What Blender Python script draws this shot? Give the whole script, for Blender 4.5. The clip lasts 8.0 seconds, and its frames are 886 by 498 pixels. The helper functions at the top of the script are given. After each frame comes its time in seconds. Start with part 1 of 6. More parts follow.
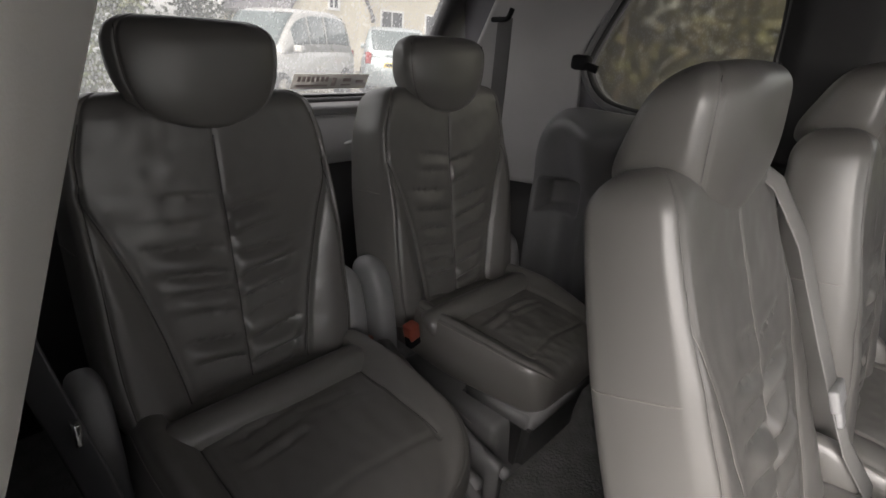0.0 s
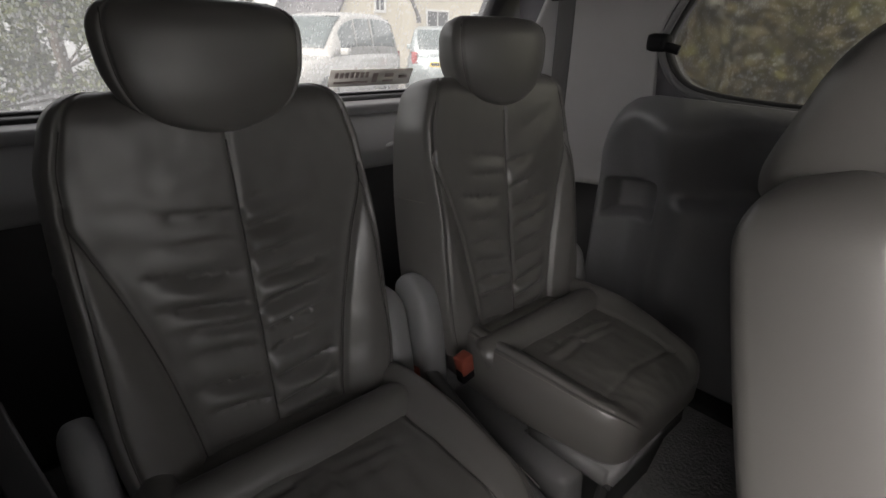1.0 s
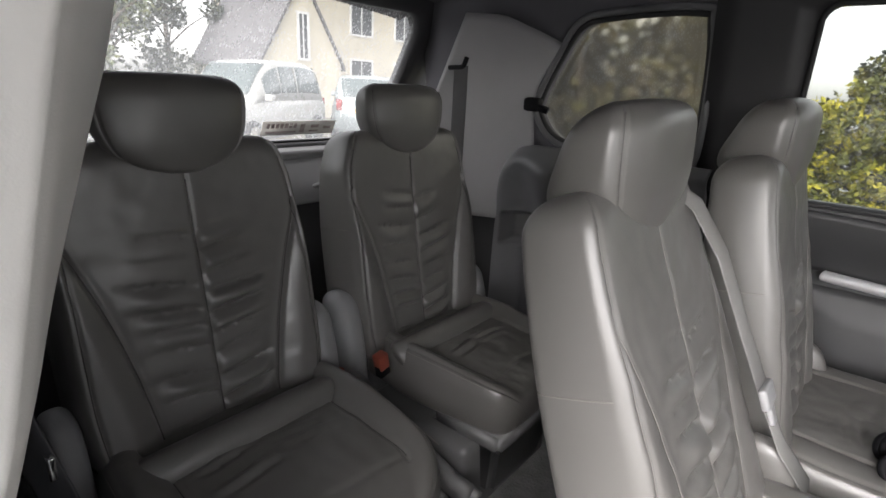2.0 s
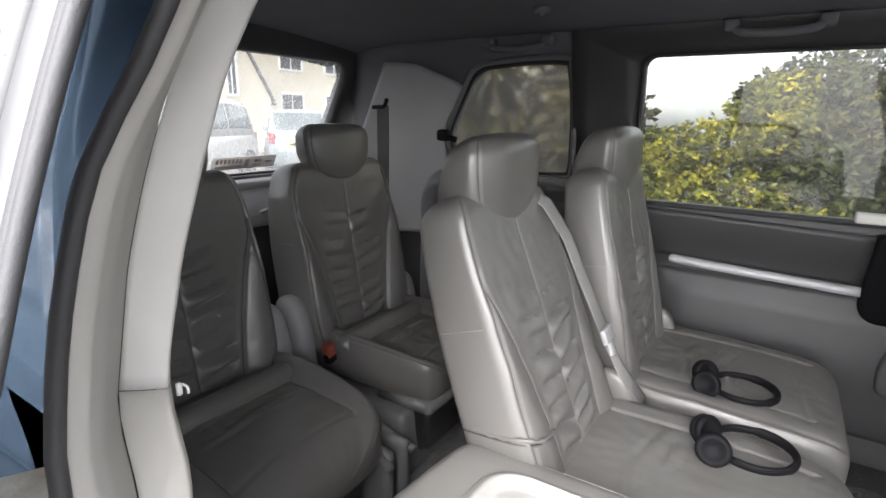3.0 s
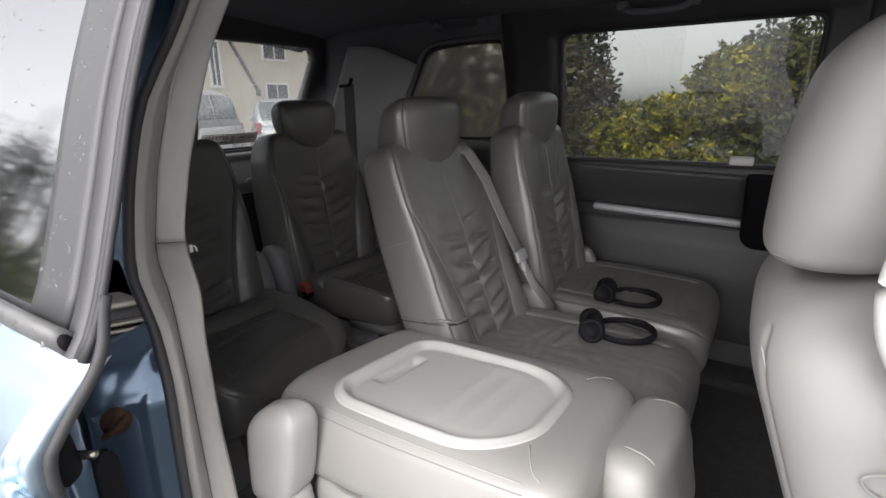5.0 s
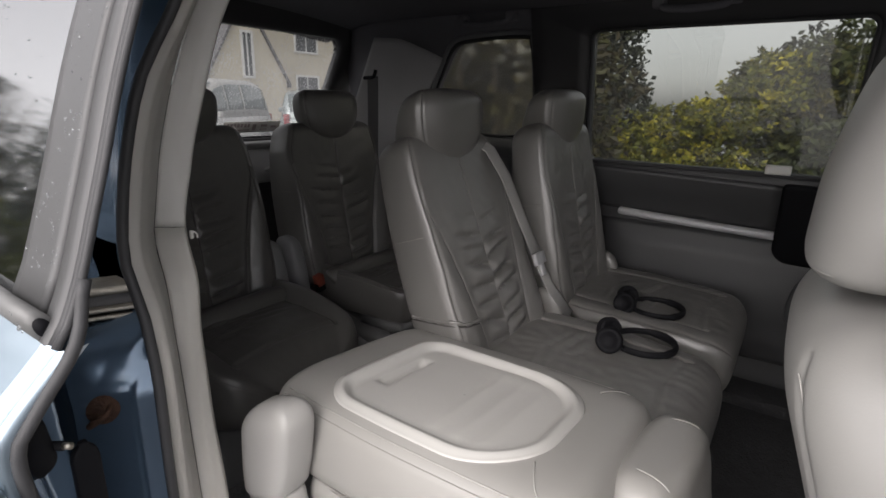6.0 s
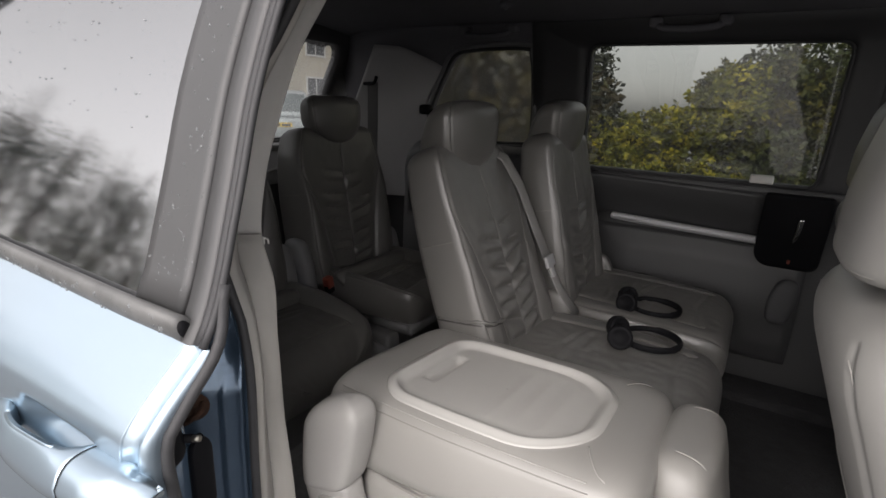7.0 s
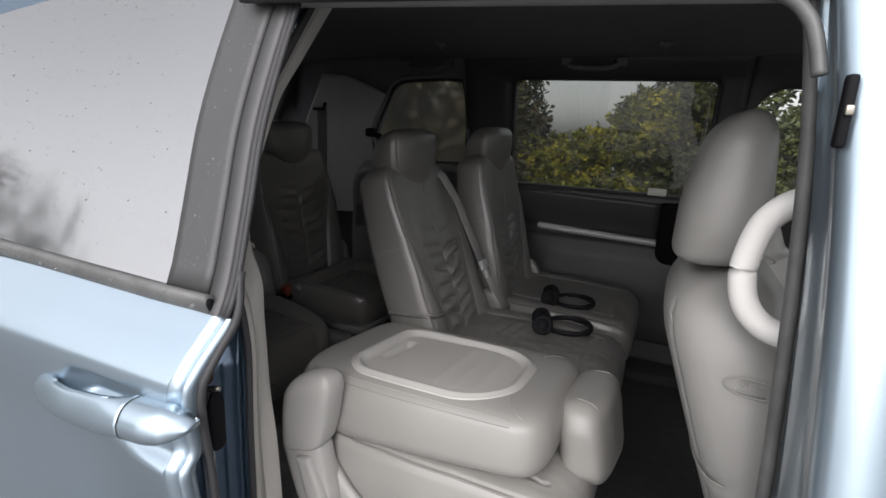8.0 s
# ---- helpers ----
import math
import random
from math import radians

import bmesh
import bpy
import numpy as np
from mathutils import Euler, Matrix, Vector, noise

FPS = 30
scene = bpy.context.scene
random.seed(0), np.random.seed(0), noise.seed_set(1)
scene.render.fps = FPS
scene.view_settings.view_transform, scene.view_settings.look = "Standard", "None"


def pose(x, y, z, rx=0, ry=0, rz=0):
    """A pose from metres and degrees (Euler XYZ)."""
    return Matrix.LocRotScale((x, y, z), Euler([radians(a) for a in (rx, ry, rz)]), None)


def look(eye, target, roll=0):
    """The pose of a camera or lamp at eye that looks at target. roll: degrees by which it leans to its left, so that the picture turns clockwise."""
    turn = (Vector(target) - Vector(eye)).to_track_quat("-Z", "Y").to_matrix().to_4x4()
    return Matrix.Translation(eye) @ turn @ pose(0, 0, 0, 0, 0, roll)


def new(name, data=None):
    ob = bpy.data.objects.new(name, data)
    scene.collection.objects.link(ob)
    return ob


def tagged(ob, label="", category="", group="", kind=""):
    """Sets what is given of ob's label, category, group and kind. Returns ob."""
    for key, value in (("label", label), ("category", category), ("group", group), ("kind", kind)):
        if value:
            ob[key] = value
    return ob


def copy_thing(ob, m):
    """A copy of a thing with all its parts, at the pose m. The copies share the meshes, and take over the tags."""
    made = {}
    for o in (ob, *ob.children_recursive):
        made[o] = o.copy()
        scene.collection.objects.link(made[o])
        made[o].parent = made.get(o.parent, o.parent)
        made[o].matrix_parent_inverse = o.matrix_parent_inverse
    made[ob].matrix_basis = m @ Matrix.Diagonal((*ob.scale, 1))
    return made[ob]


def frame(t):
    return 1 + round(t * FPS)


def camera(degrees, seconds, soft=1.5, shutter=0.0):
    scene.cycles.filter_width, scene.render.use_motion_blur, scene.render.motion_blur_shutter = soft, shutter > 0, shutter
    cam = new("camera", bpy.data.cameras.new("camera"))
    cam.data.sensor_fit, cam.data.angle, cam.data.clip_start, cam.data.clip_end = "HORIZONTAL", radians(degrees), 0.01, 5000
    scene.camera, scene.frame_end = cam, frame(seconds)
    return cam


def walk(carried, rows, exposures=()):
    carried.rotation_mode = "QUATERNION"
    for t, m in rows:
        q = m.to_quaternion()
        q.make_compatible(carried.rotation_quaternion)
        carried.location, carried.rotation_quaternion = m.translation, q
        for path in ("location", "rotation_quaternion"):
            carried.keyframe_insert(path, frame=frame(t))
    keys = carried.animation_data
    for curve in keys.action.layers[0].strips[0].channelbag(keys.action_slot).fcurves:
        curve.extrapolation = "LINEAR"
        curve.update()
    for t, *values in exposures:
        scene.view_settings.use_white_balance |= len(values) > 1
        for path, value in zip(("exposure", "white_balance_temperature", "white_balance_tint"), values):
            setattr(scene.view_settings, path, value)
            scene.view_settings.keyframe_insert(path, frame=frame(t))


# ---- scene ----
cam = camera(81.3, 8.0, soft=1.6)
PATH = [
    (0, (0.146, -0.628, 1.434), (-1.090, 0.752, 0.673), 4.4),
    (0.5, (0.043, -0.546, 1.403), (-1.299, 0.728, 0.644), 2.0),
    (1, (0.021, -0.518, 1.402), (-1.34, 0.727, 0.63), 1.7),
    (1.5, (0.093, -0.542, 1.412), (-1.323, 0.688, 0.717), 0.7),
    (2, (0.209, -0.658, 1.438), (-1.0, 0.815, 0.831), 3.0),
    (2.2, (0.253, -0.707, 1.442), (-0.893, 0.828, 0.867), 3.2),
    (3.3, (0.484, -0.904, 1.466), (-0.551, 0.734, 0.972), 0.6),
    (3.5, (0.533, -0.93, 1.458), (-0.509, 0.706, 0.969), 0.1),
    (4, (0.626, -1.016, 1.483), (-0.398, 0.632, 0.998), -0.5),
    (4.5, (0.651, -1.075, 1.451), (-0.284, 0.619, 0.945), -1.5),
    (5, (0.688, -1.057, 1.422), (-0.333, 0.573, 0.872), -0.8),
    (5.2, (0.702, -1.027, 1.418), (-0.384, 0.559, 0.865), -0.6),
    (6.3, (0.667, -1.014, 1.41), (-0.417, 0.572, 0.853), 1.5),
    (6.5, (0.655, -1.054, 1.423), (-0.428, 0.529, 0.858), 1.4),
    (7, (0.596, -1.136, 1.43), (-0.38, 0.521, 0.88), 2.4),
    (7.5, (0.605, -1.202, 1.446), (-0.185, 0.555, 0.906), 2.9),
    (8, (0.691, -1.329, 1.457), (-0.102, 0.444, 0.978), 2.6),
]
EXPOSURES = [(0, 2.72, 6900, 14), (1.0, 2.68, 6900, 14), (1.5, 2.8, 6700, 14), (2.2, 3.18, 6600, 13), (3.5, 3.24, 6400, 13), (4.0, 2.68, 6450, 13), (4.5, 2.22, 6500, 13), (5.2, 1.76, 6500, 13), (6.5, 1.45, 6750, 15), (7.2, 1.25, 6750, 14), (8, 1.1, 6500, 13)]
walk(cam, [(t, look(eye, target, roll)) for t, eye, target, roll in PATH], EXPOSURES)

# ---- light: an overcast, wet day ----
world = bpy.data.worlds.new("overcast")
scene.world = world
world.use_nodes = True
wn, wl = world.node_tree.nodes, world.node_tree.links
sky = wn.new("ShaderNodeTexSky")
sky.sky_type, sky.sun_disc = "NISHITA", False
sky.sun_elevation, sky.sun_rotation = radians(40), radians(169)
sky.air_density, sky.dust_density, sky.ozone_density = 1.0, 2.0, 1.0
grey = wn.new("ShaderNodeHueSaturation")
grey.inputs["Saturation"].default_value = 0.12
wl.new(sky.outputs[0], grey.inputs["Color"])
wl.new(grey.outputs[0], wn["Background"].inputs["Color"])
wn["Background"].inputs["Strength"].default_value = 0.15
sun = new("sun", bpy.data.lights.new("sun", "SUN"))
sun.data.energy, sun.data.angle, sun.data.color = 0.55, radians(60), (1.0, 0.98, 0.95)
sun.matrix_world = look((0, 0, 0), (-0.18, 0.94, -0.79))


# ---- materials ----
def material(name, colour, rough=0.5, metal=0.0, spread=0.15, scale=6.0, fine=300.0, bump=0.15, coat=0.0, spec=0.5, grain="noise", stain=0.0):
    """A surface with broad and fine variation in colour and roughness, and fine relief."""
    m = bpy.data.materials.new(name)
    m.use_nodes = True
    n, l = m.node_tree.nodes, m.node_tree.links
    b = n["Principled BSDF"]
    co = n.new("ShaderNodeTexCoord")
    broad = n.new("ShaderNodeTexNoise")
    broad.inputs["Scale"].default_value, broad.inputs["Detail"].default_value = scale, 6
    l.new(co.outputs["Object"], broad.inputs["Vector"])
    ramp = n.new("ShaderNodeMapRange")
    ramp.inputs["To Min"].default_value, ramp.inputs["To Max"].default_value = 1 - spread, 1 + spread
    ramp.inputs["From Min"].default_value, ramp.inputs["From Max"].default_value = 0.2, 0.8
    l.new(broad.outputs["Fac"], ramp.inputs["Value"])
    mul = n.new("ShaderNodeVectorMath")
    mul.operation = "SCALE"
    mul.inputs[0].default_value = colour
    l.new(ramp.outputs[0], mul.inputs["Scale"])
    l.new(mul.outputs[0], b.inputs["Base Color"])
    b.inputs["Metallic"].default_value = metal
    b.inputs["Specular IOR Level"].default_value = spec
    b.inputs["Coat Weight"].default_value, b.inputs["Coat Roughness"].default_value = coat, 0.06
    rr = n.new("ShaderNodeMapRange")
    rr.inputs["To Min"].default_value, rr.inputs["To Max"].default_value = max(rough - 0.03, 0.02), min(rough + 0.03, 1)
    l.new(broad.outputs["Fac"], rr.inputs["Value"])
    l.new(rr.outputs[0], b.inputs["Roughness"])
    if bump:
        if grain == "leather":
            tex = n.new("ShaderNodeTexVoronoi")
            tex.feature = "DISTANCE_TO_EDGE"
            tex.inputs["Scale"].default_value = fine
            out = tex.outputs["Distance"]
        else:
            tex = n.new("ShaderNodeTexNoise")
            tex.inputs["Scale"].default_value, tex.inputs["Detail"].default_value = fine, 3
            out = tex.outputs["Fac"]
        l.new(co.outputs["Object"], tex.inputs["Vector"])
        bp = n.new("ShaderNodeBump")
        bp.inputs["Strength"].default_value, bp.inputs["Distance"].default_value = bump, 0.002
        l.new(out, bp.inputs["Height"])
        soft_noise = n.new("ShaderNodeTexNoise")
        soft_noise.inputs["Scale"].default_value, soft_noise.inputs["Detail"].default_value = scale * 4, 2
        l.new(co.outputs["Object"], soft_noise.inputs["Vector"])
        bp2 = n.new("ShaderNodeBump")
        bp2.inputs["Strength"].default_value, bp2.inputs["Distance"].default_value = bump, 0.006
        l.new(soft_noise.outputs["Fac"], bp2.inputs["Height"])
        l.new(bp.outputs[0], bp2.inputs["Normal"])
        l.new(bp2.outputs[0], b.inputs["Normal"])
    return m


def glass(name, tint, drops=0.0, scale=60.0, gloss_rough=0.0, blur=0.0, film=0.02, ior=1.5, stretch=0.55):
    """A pane: clear, tinted or blurred by water, with Fresnel gloss and rain drops that scatter light."""
    m = bpy.data.materials.new(name)
    m.use_nodes = True
    n, l = m.node_tree.nodes, m.node_tree.links
    n.remove(n["Principled BSDF"])
    out = n["Material Output"]
    if blur:
        clear = n.new("ShaderNodeBsdfRefraction")
        clear.inputs["Roughness"].default_value, clear.inputs["IOR"].default_value = blur, 1.06
    else:
        clear = n.new("ShaderNodeBsdfTransparent")
    clear.inputs[0].default_value = (*tint, 1)
    gl = n.new("ShaderNodeBsdfGlossy")
    gl.inputs["Roughness"].default_value = gloss_rough
    fres = n.new("ShaderNodeFresnel")
    fres.inputs["IOR"].default_value = ior
    mix = n.new("ShaderNodeMixShader")
    l.new(fres.outputs[0], mix.inputs[0])
    l.new(clear.outputs[0], mix.inputs[1])
    l.new(gl.outputs[0], mix.inputs[2])
    last = mix
    if drops:
        co = n.new("ShaderNodeTexCoord")
        mp = n.new("ShaderNodeMapping")
        mp.inputs["Scale"].default_value = (1, 1, stretch)
        l.new(co.outputs["Object"], mp.inputs["Vector"])
        vor = n.new("ShaderNodeTexVoronoi")
        vor.inputs["Scale"].default_value = scale
        l.new(mp.outputs[0], vor.inputs["Vector"])
        big = n.new("ShaderNodeTexNoise")
        big.inputs["Scale"].default_value = 9
        l.new(co.outputs["Object"], big.inputs["Vector"])
        th = n.new("ShaderNodeMath")
        th.operation = "MULTIPLY"
        th.inputs[1].default_value = 0.62
        l.new(big.outputs["Fac"], th.inputs[0])
        dot = n.new("ShaderNodeMath")
        dot.operation = "LESS_THAN"
        l.new(vor.outputs["Distance"], dot.inputs[0])
        l.new(th.outputs[0], dot.inputs[1])
        film_noise = n.new("ShaderNodeMath")
        film_noise.operation = "MULTIPLY_ADD"
        film_noise.inputs[1].default_value, film_noise.inputs[2].default_value = drops, film
        l.new(dot.outputs[0], film_noise.inputs[0])
        wet = n.new("ShaderNodeBsdfTranslucent")
        wet.inputs[0].default_value = (0.85, 0.87, 0.88, 1)
        mix2 = n.new("ShaderNodeMixShader")
        l.new(film_noise.outputs[0], mix2.inputs[0])
        l.new(mix.outputs[0], mix2.inputs[1])
        l.new(wet.outputs[0], mix2.inputs[2])
        last = mix2
    l.new(last.outputs[0], out.inputs["Surface"])
    return m


# seat leather deep in the cabin: its colour is darkened for the shade there
LEATHER_SHADED = material("shaded_grey_leather", (0.142, 0.137, 0.130), 0.35, spread=0.06, spec=0.75, scale=5, fine=420, bump=0.045, grain="leather")
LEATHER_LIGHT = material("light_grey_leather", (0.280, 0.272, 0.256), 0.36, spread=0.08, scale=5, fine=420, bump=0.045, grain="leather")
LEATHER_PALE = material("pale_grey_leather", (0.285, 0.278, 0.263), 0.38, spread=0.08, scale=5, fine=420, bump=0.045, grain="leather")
TRAY = material("pale_tray_plastic", (0.41, 0.402, 0.382), 0.45, spread=0.03, scale=10, fine=900, bump=0.05)
STITCH_GREY = material("grey_stitching", (0.24, 0.23, 0.215), 0.8, bump=0.0, spec=0.2)
STITCH = material("pale_stitching", (0.33, 0.32, 0.30), 0.7, bump=0.0)
PLASTIC = material("grey_plastic", (0.050, 0.050, 0.052), 0.5, spread=0.08, fine=900, bump=0.12)
PLASTIC_MID = material("mid_grey_trim", (0.34, 0.34, 0.345), 0.5, spread=0.08, fine=900, bump=0.12)
SEAT_PLASTIC = material("grey_seat_plastic", (0.35, 0.342, 0.328), 0.40, spread=0.05, fine=900, bump=0.08)
PLASTIC_HINGE = material("hinge_grey_plastic", (0.25, 0.25, 0.252), 0.45, spread=0.08, fine=900, bump=0.1)
SEAT_BASE = material("seat_base_plastic", (0.165, 0.165, 0.167), 0.42, spread=0.08, fine=900, bump=0.1)
QUARTER_GREY = material("satin_dark_grey_trim", (0.17, 0.17, 0.175), 0.35, spread=0.1, fine=900, bump=0.08)
PLASTIC_DARK = material("dark_grey_plastic", (0.06, 0.06, 0.063), 0.5, spread=0.12, fine=700, bump=0.15)
TRIM_BEIGE = material("pale_grey_trim", (0.78, 0.765, 0.735), 0.5, spread=0.05, fine=900, bump=0.08)
TRIM_LOWER = material("grey_beige_trim", (0.64, 0.62, 0.58), 0.5, spread=0.06, fine=900, bump=0.08)
TRIM_GREY = material("light_grey_trim", (0.42, 0.415, 0.42), 0.34, spread=0.06, fine=900, bump=0.08)
HEADLINER = material("headliner_cloth", (0.155, 0.152, 0.165), 0.95, spread=0.06, fine=600, bump=0.25)
CARPET = material("black_carpet", (0.022, 0.022, 0.024), 0.95, spread=0.35, scale=30, fine=500, bump=0.8)
SILVER = material("silver_strip", (0.50, 0.50, 0.51), 0.55, metal=0.3, spread=0.05, bump=0.0)
CHROME = material("chrome", (0.8, 0.8, 0.8), 0.12, metal=1.0, spread=0.03, bump=0.0)
STEEL = material("worn_steel", (0.33, 0.31, 0.27), 0.4, metal=0.9, spread=0.25, scale=30, bump=0.2)
RUST = material("rusty_steel", (0.06, 0.028, 0.016), 0.85, metal=0.0, spread=0.5, scale=60, bump=0.6)
RUBBER = material("black_rubber", (0.035, 0.035, 0.037), 0.6, spread=0.2, fine=500, bump=0.2)
FRAME_GREY = material("satin_grey_frame", (0.060, 0.060, 0.061), 0.48, spread=0.06, scale=20, fine=800, bump=0.0)
RUBBER_GREY = material("grey_rubber_molding", (0.115, 0.115, 0.113), 0.42, spread=0.35, scale=25, fine=500, bump=0.08)
BLACK = material("black_plastic", (0.008, 0.008, 0.0095), 0.6, spread=0.2, bump=0.05, spec=0.12)
SEAM = material("dark_seam", (0.065, 0.062, 0.058), 0.6, bump=0.0, spec=0.2)
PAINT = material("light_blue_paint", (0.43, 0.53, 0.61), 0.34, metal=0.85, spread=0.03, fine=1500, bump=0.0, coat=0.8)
# same body paint, with the shade behind the open door put into its colour
PAINT_SHADED = material("light_blue_paint_shaded", (0.15, 0.225, 0.32), 0.16, metal=0.5, spread=0.10, scale=12, bump=0.0, coat=1.0)
ORANGE = material("red_orange_plastic", (0.24, 0.055, 0.035), 0.5, spread=0.08, bump=0.0)
BELT = material("grey_webbing", (0.26, 0.255, 0.245), 0.8, spread=0.06, fine=1200, bump=0.5)
BELT_DARK = material("dark_grey_webbing", (0.13, 0.13, 0.132), 0.75, spread=0.08, fine=1200, bump=0.5)
WHITE_PLASTIC = material("pale_plastic", (0.62, 0.61, 0.58), 0.5, bump=0.0)
WATER = material("water", (0.55, 0.57, 0.58), 0.05, spread=0.0, bump=0.0)
WATER.node_tree.nodes["Principled BSDF"].inputs["Transmission Weight"].default_value = 0.8
WATER.node_tree.nodes["Principled BSDF"].inputs["IOR"].default_value = 1.33
GLASS_TINT = glass("tinted_glass", (0.19, 0.20, 0.19), 0.05, 260, blur=0.11, film=0.015)
GLASS_DOOR = glass("tinted_door_glass", (0.13, 0.14, 0.14), 0.06, 300, gloss_rough=0.06, ior=7.0)
GLASS_QUARTER = glass("tinted_quarter_glass", (0.19, 0.185, 0.15), 0.05, 220, blur=0.34, film=0.02)
GLASS_REAR = glass("wet_rear_glass", (0.36, 0.365, 0.36), 0.07, 150, film=0.12, stretch=0.16)
GLASS_CLEAR = glass("clear_glass", (0.58, 0.60, 0.58), 0.1, 240)


# ---- building helpers ----
def link(name, bm, mat, smooth=True):
    bmesh.ops.recalc_face_normals(bm, faces=bm.faces)
    me = bpy.data.meshes.new(name)
    bm.to_mesh(me)
    bm.free()
    if smooth:
        me.shade_smooth()
    me.materials.append(mat)
    return new(name, me)


def part(name, bm, mat, parent, label="", smooth=True):
    ob = link(name, bm, mat, smooth)
    ob.parent = parent
    ob.matrix_parent_inverse = parent.matrix_basis.inverted() if parent.type == "EMPTY" else Matrix()
    if label:
        tagged(ob, label)
    return ob


def thing(name, at, label, category, group="", kind=""):
    ob = new(name)
    ob.empty_display_size = 0.05
    ob.location = at
    return tagged(ob, label, category, group, kind)


def face_to(ob, target):
    """Turn the faces of a single sheet towards a point."""
    me = ob.data
    bm = bmesh.new()
    bm.from_mesh(me)
    flip = [f for f in bm.faces if f.normal.dot(Vector(target) - f.calc_center_median()) < 0]
    bmesh.ops.reverse_faces(bm, faces=flip)
    bm.to_mesh(me)
    bm.free()


def structure(name, bm, mat, label, category, smooth=True):
    return tagged(link(name, bm, mat, smooth), label, category, kind="structure")


def rings(bm, loops, close=True, caps=True):
    """Joins rings of points, in order, into a skin."""
    vs = [[bm.verts.new(p) for p in lp] for lp in loops]
    n = len(vs[0])
    for a, b in zip(vs, vs[1:]):
        for i in range(n if close else n - 1):
            j = (i + 1) % n
            bm.faces.new((a[i], a[j], b[j], b[i]))
    if caps:
        bm.faces.new(vs[0][::-1])
        bm.faces.new(vs[-1])
    return vs


def box(bm, lo, hi, bevel=0.0, m=None, seg=2):
    r = bmesh.ops.create_cube(bm, size=1.0)
    vs = r["verts"]
    for v in vs:
        v.co = Vector([(lo[k] + hi[k]) / 2 + v.co[k] * (hi[k] - lo[k]) for k in range(3)])
    if bevel:
        es = {e for v in vs for e in v.link_edges}
        r = bmesh.ops.bevel(bm, geom=list(es), offset=bevel, segments=seg, affect="EDGES", profile=0.6)
        vs = list({v for f in r["faces"] for v in f.verts} | {v for v in vs if v.is_valid})
    if m is not None:
        for v in vs:
            v.co = m @ v.co
    return bm


def tube(bm, pts, r, n=10, flat=1.0, up=(0, 0, 1)):
    """A tube along points; r: one radius or one a point; flat: squeezes it along up."""
    pts = [Vector(p) for p in pts]
    loops = []
    for i, p in enumerate(pts):
        d = (pts[min(i + 1, len(pts) - 1)] - pts[max(i - 1, 0)]).normalized()
        side = d.cross(Vector(up))
        if side.length < 1e-4:
            side = d.cross(Vector((1, 0, 0)))
        side.normalize()
        top = side.cross(d).normalized()
        rad = r[i] if isinstance(r, (list, tuple)) else r
        loops.append([p + side * (rad * math.cos(2 * math.pi * k / n)) + top * (rad * flat * math.sin(2 * math.pi * k / n)) for k in range(n)])
    rings(bm, loops)
    return bm


def smooth_path(keys, n=24):
    """Points on a smooth line through the keys."""
    keys = [Vector(k) for k in keys]
    out = []
    for i in range(len(keys) - 1):
        p0, p1, p2, p3 = keys[max(i - 1, 0)], keys[i], keys[i + 1], keys[min(i + 2, len(keys) - 1)]
        for k in range(n):
            t = k / n
            out.append(0.5 * (2 * p1 + (p2 - p0) * t + (2 * p0 - 5 * p1 + 4 * p2 - p3) * t * t + (3 * p1 - p0 - 3 * p2 + p3) * t ** 3))
    out.append(keys[-1])
    return out


def table(keys):
    """A smooth curve through (v, value) pairs, level beyond its ends."""
    xs, ys = [k[0] for k in keys], [k[1] for k in keys]
    steps = [(d - c) / (e - a) for a, e, c, d in zip(xs, xs[1:], ys, ys[1:])]
    slope = [steps[0]] + [0 if p * q <= 0 else 2 * p * q / (p + q) for p, q in zip(steps, steps[1:])] + [steps[-1]]

    def f(v):
        v = min(max(v, xs[0]), xs[-1])
        for i in range(len(xs) - 1):
            if v <= xs[i + 1]:
                h = xs[i + 1] - xs[i]
                t = (v - xs[i]) / h
                return ys[i] * (1 + 2 * t) * (1 - t) ** 2 + slope[i] * h * t * (1 - t) ** 2 + ys[i + 1] * t * t * (3 - 2 * t) + slope[i + 1] * h * t * t * (t - 1)
        return ys[-1]
    return f


def ease(q):
    q = max(0.0, min(1.0, q))
    return q * q * (3 - 2 * q)


def bump_at(x, at, width):
    return math.exp(-((x - at) / width) ** 2)


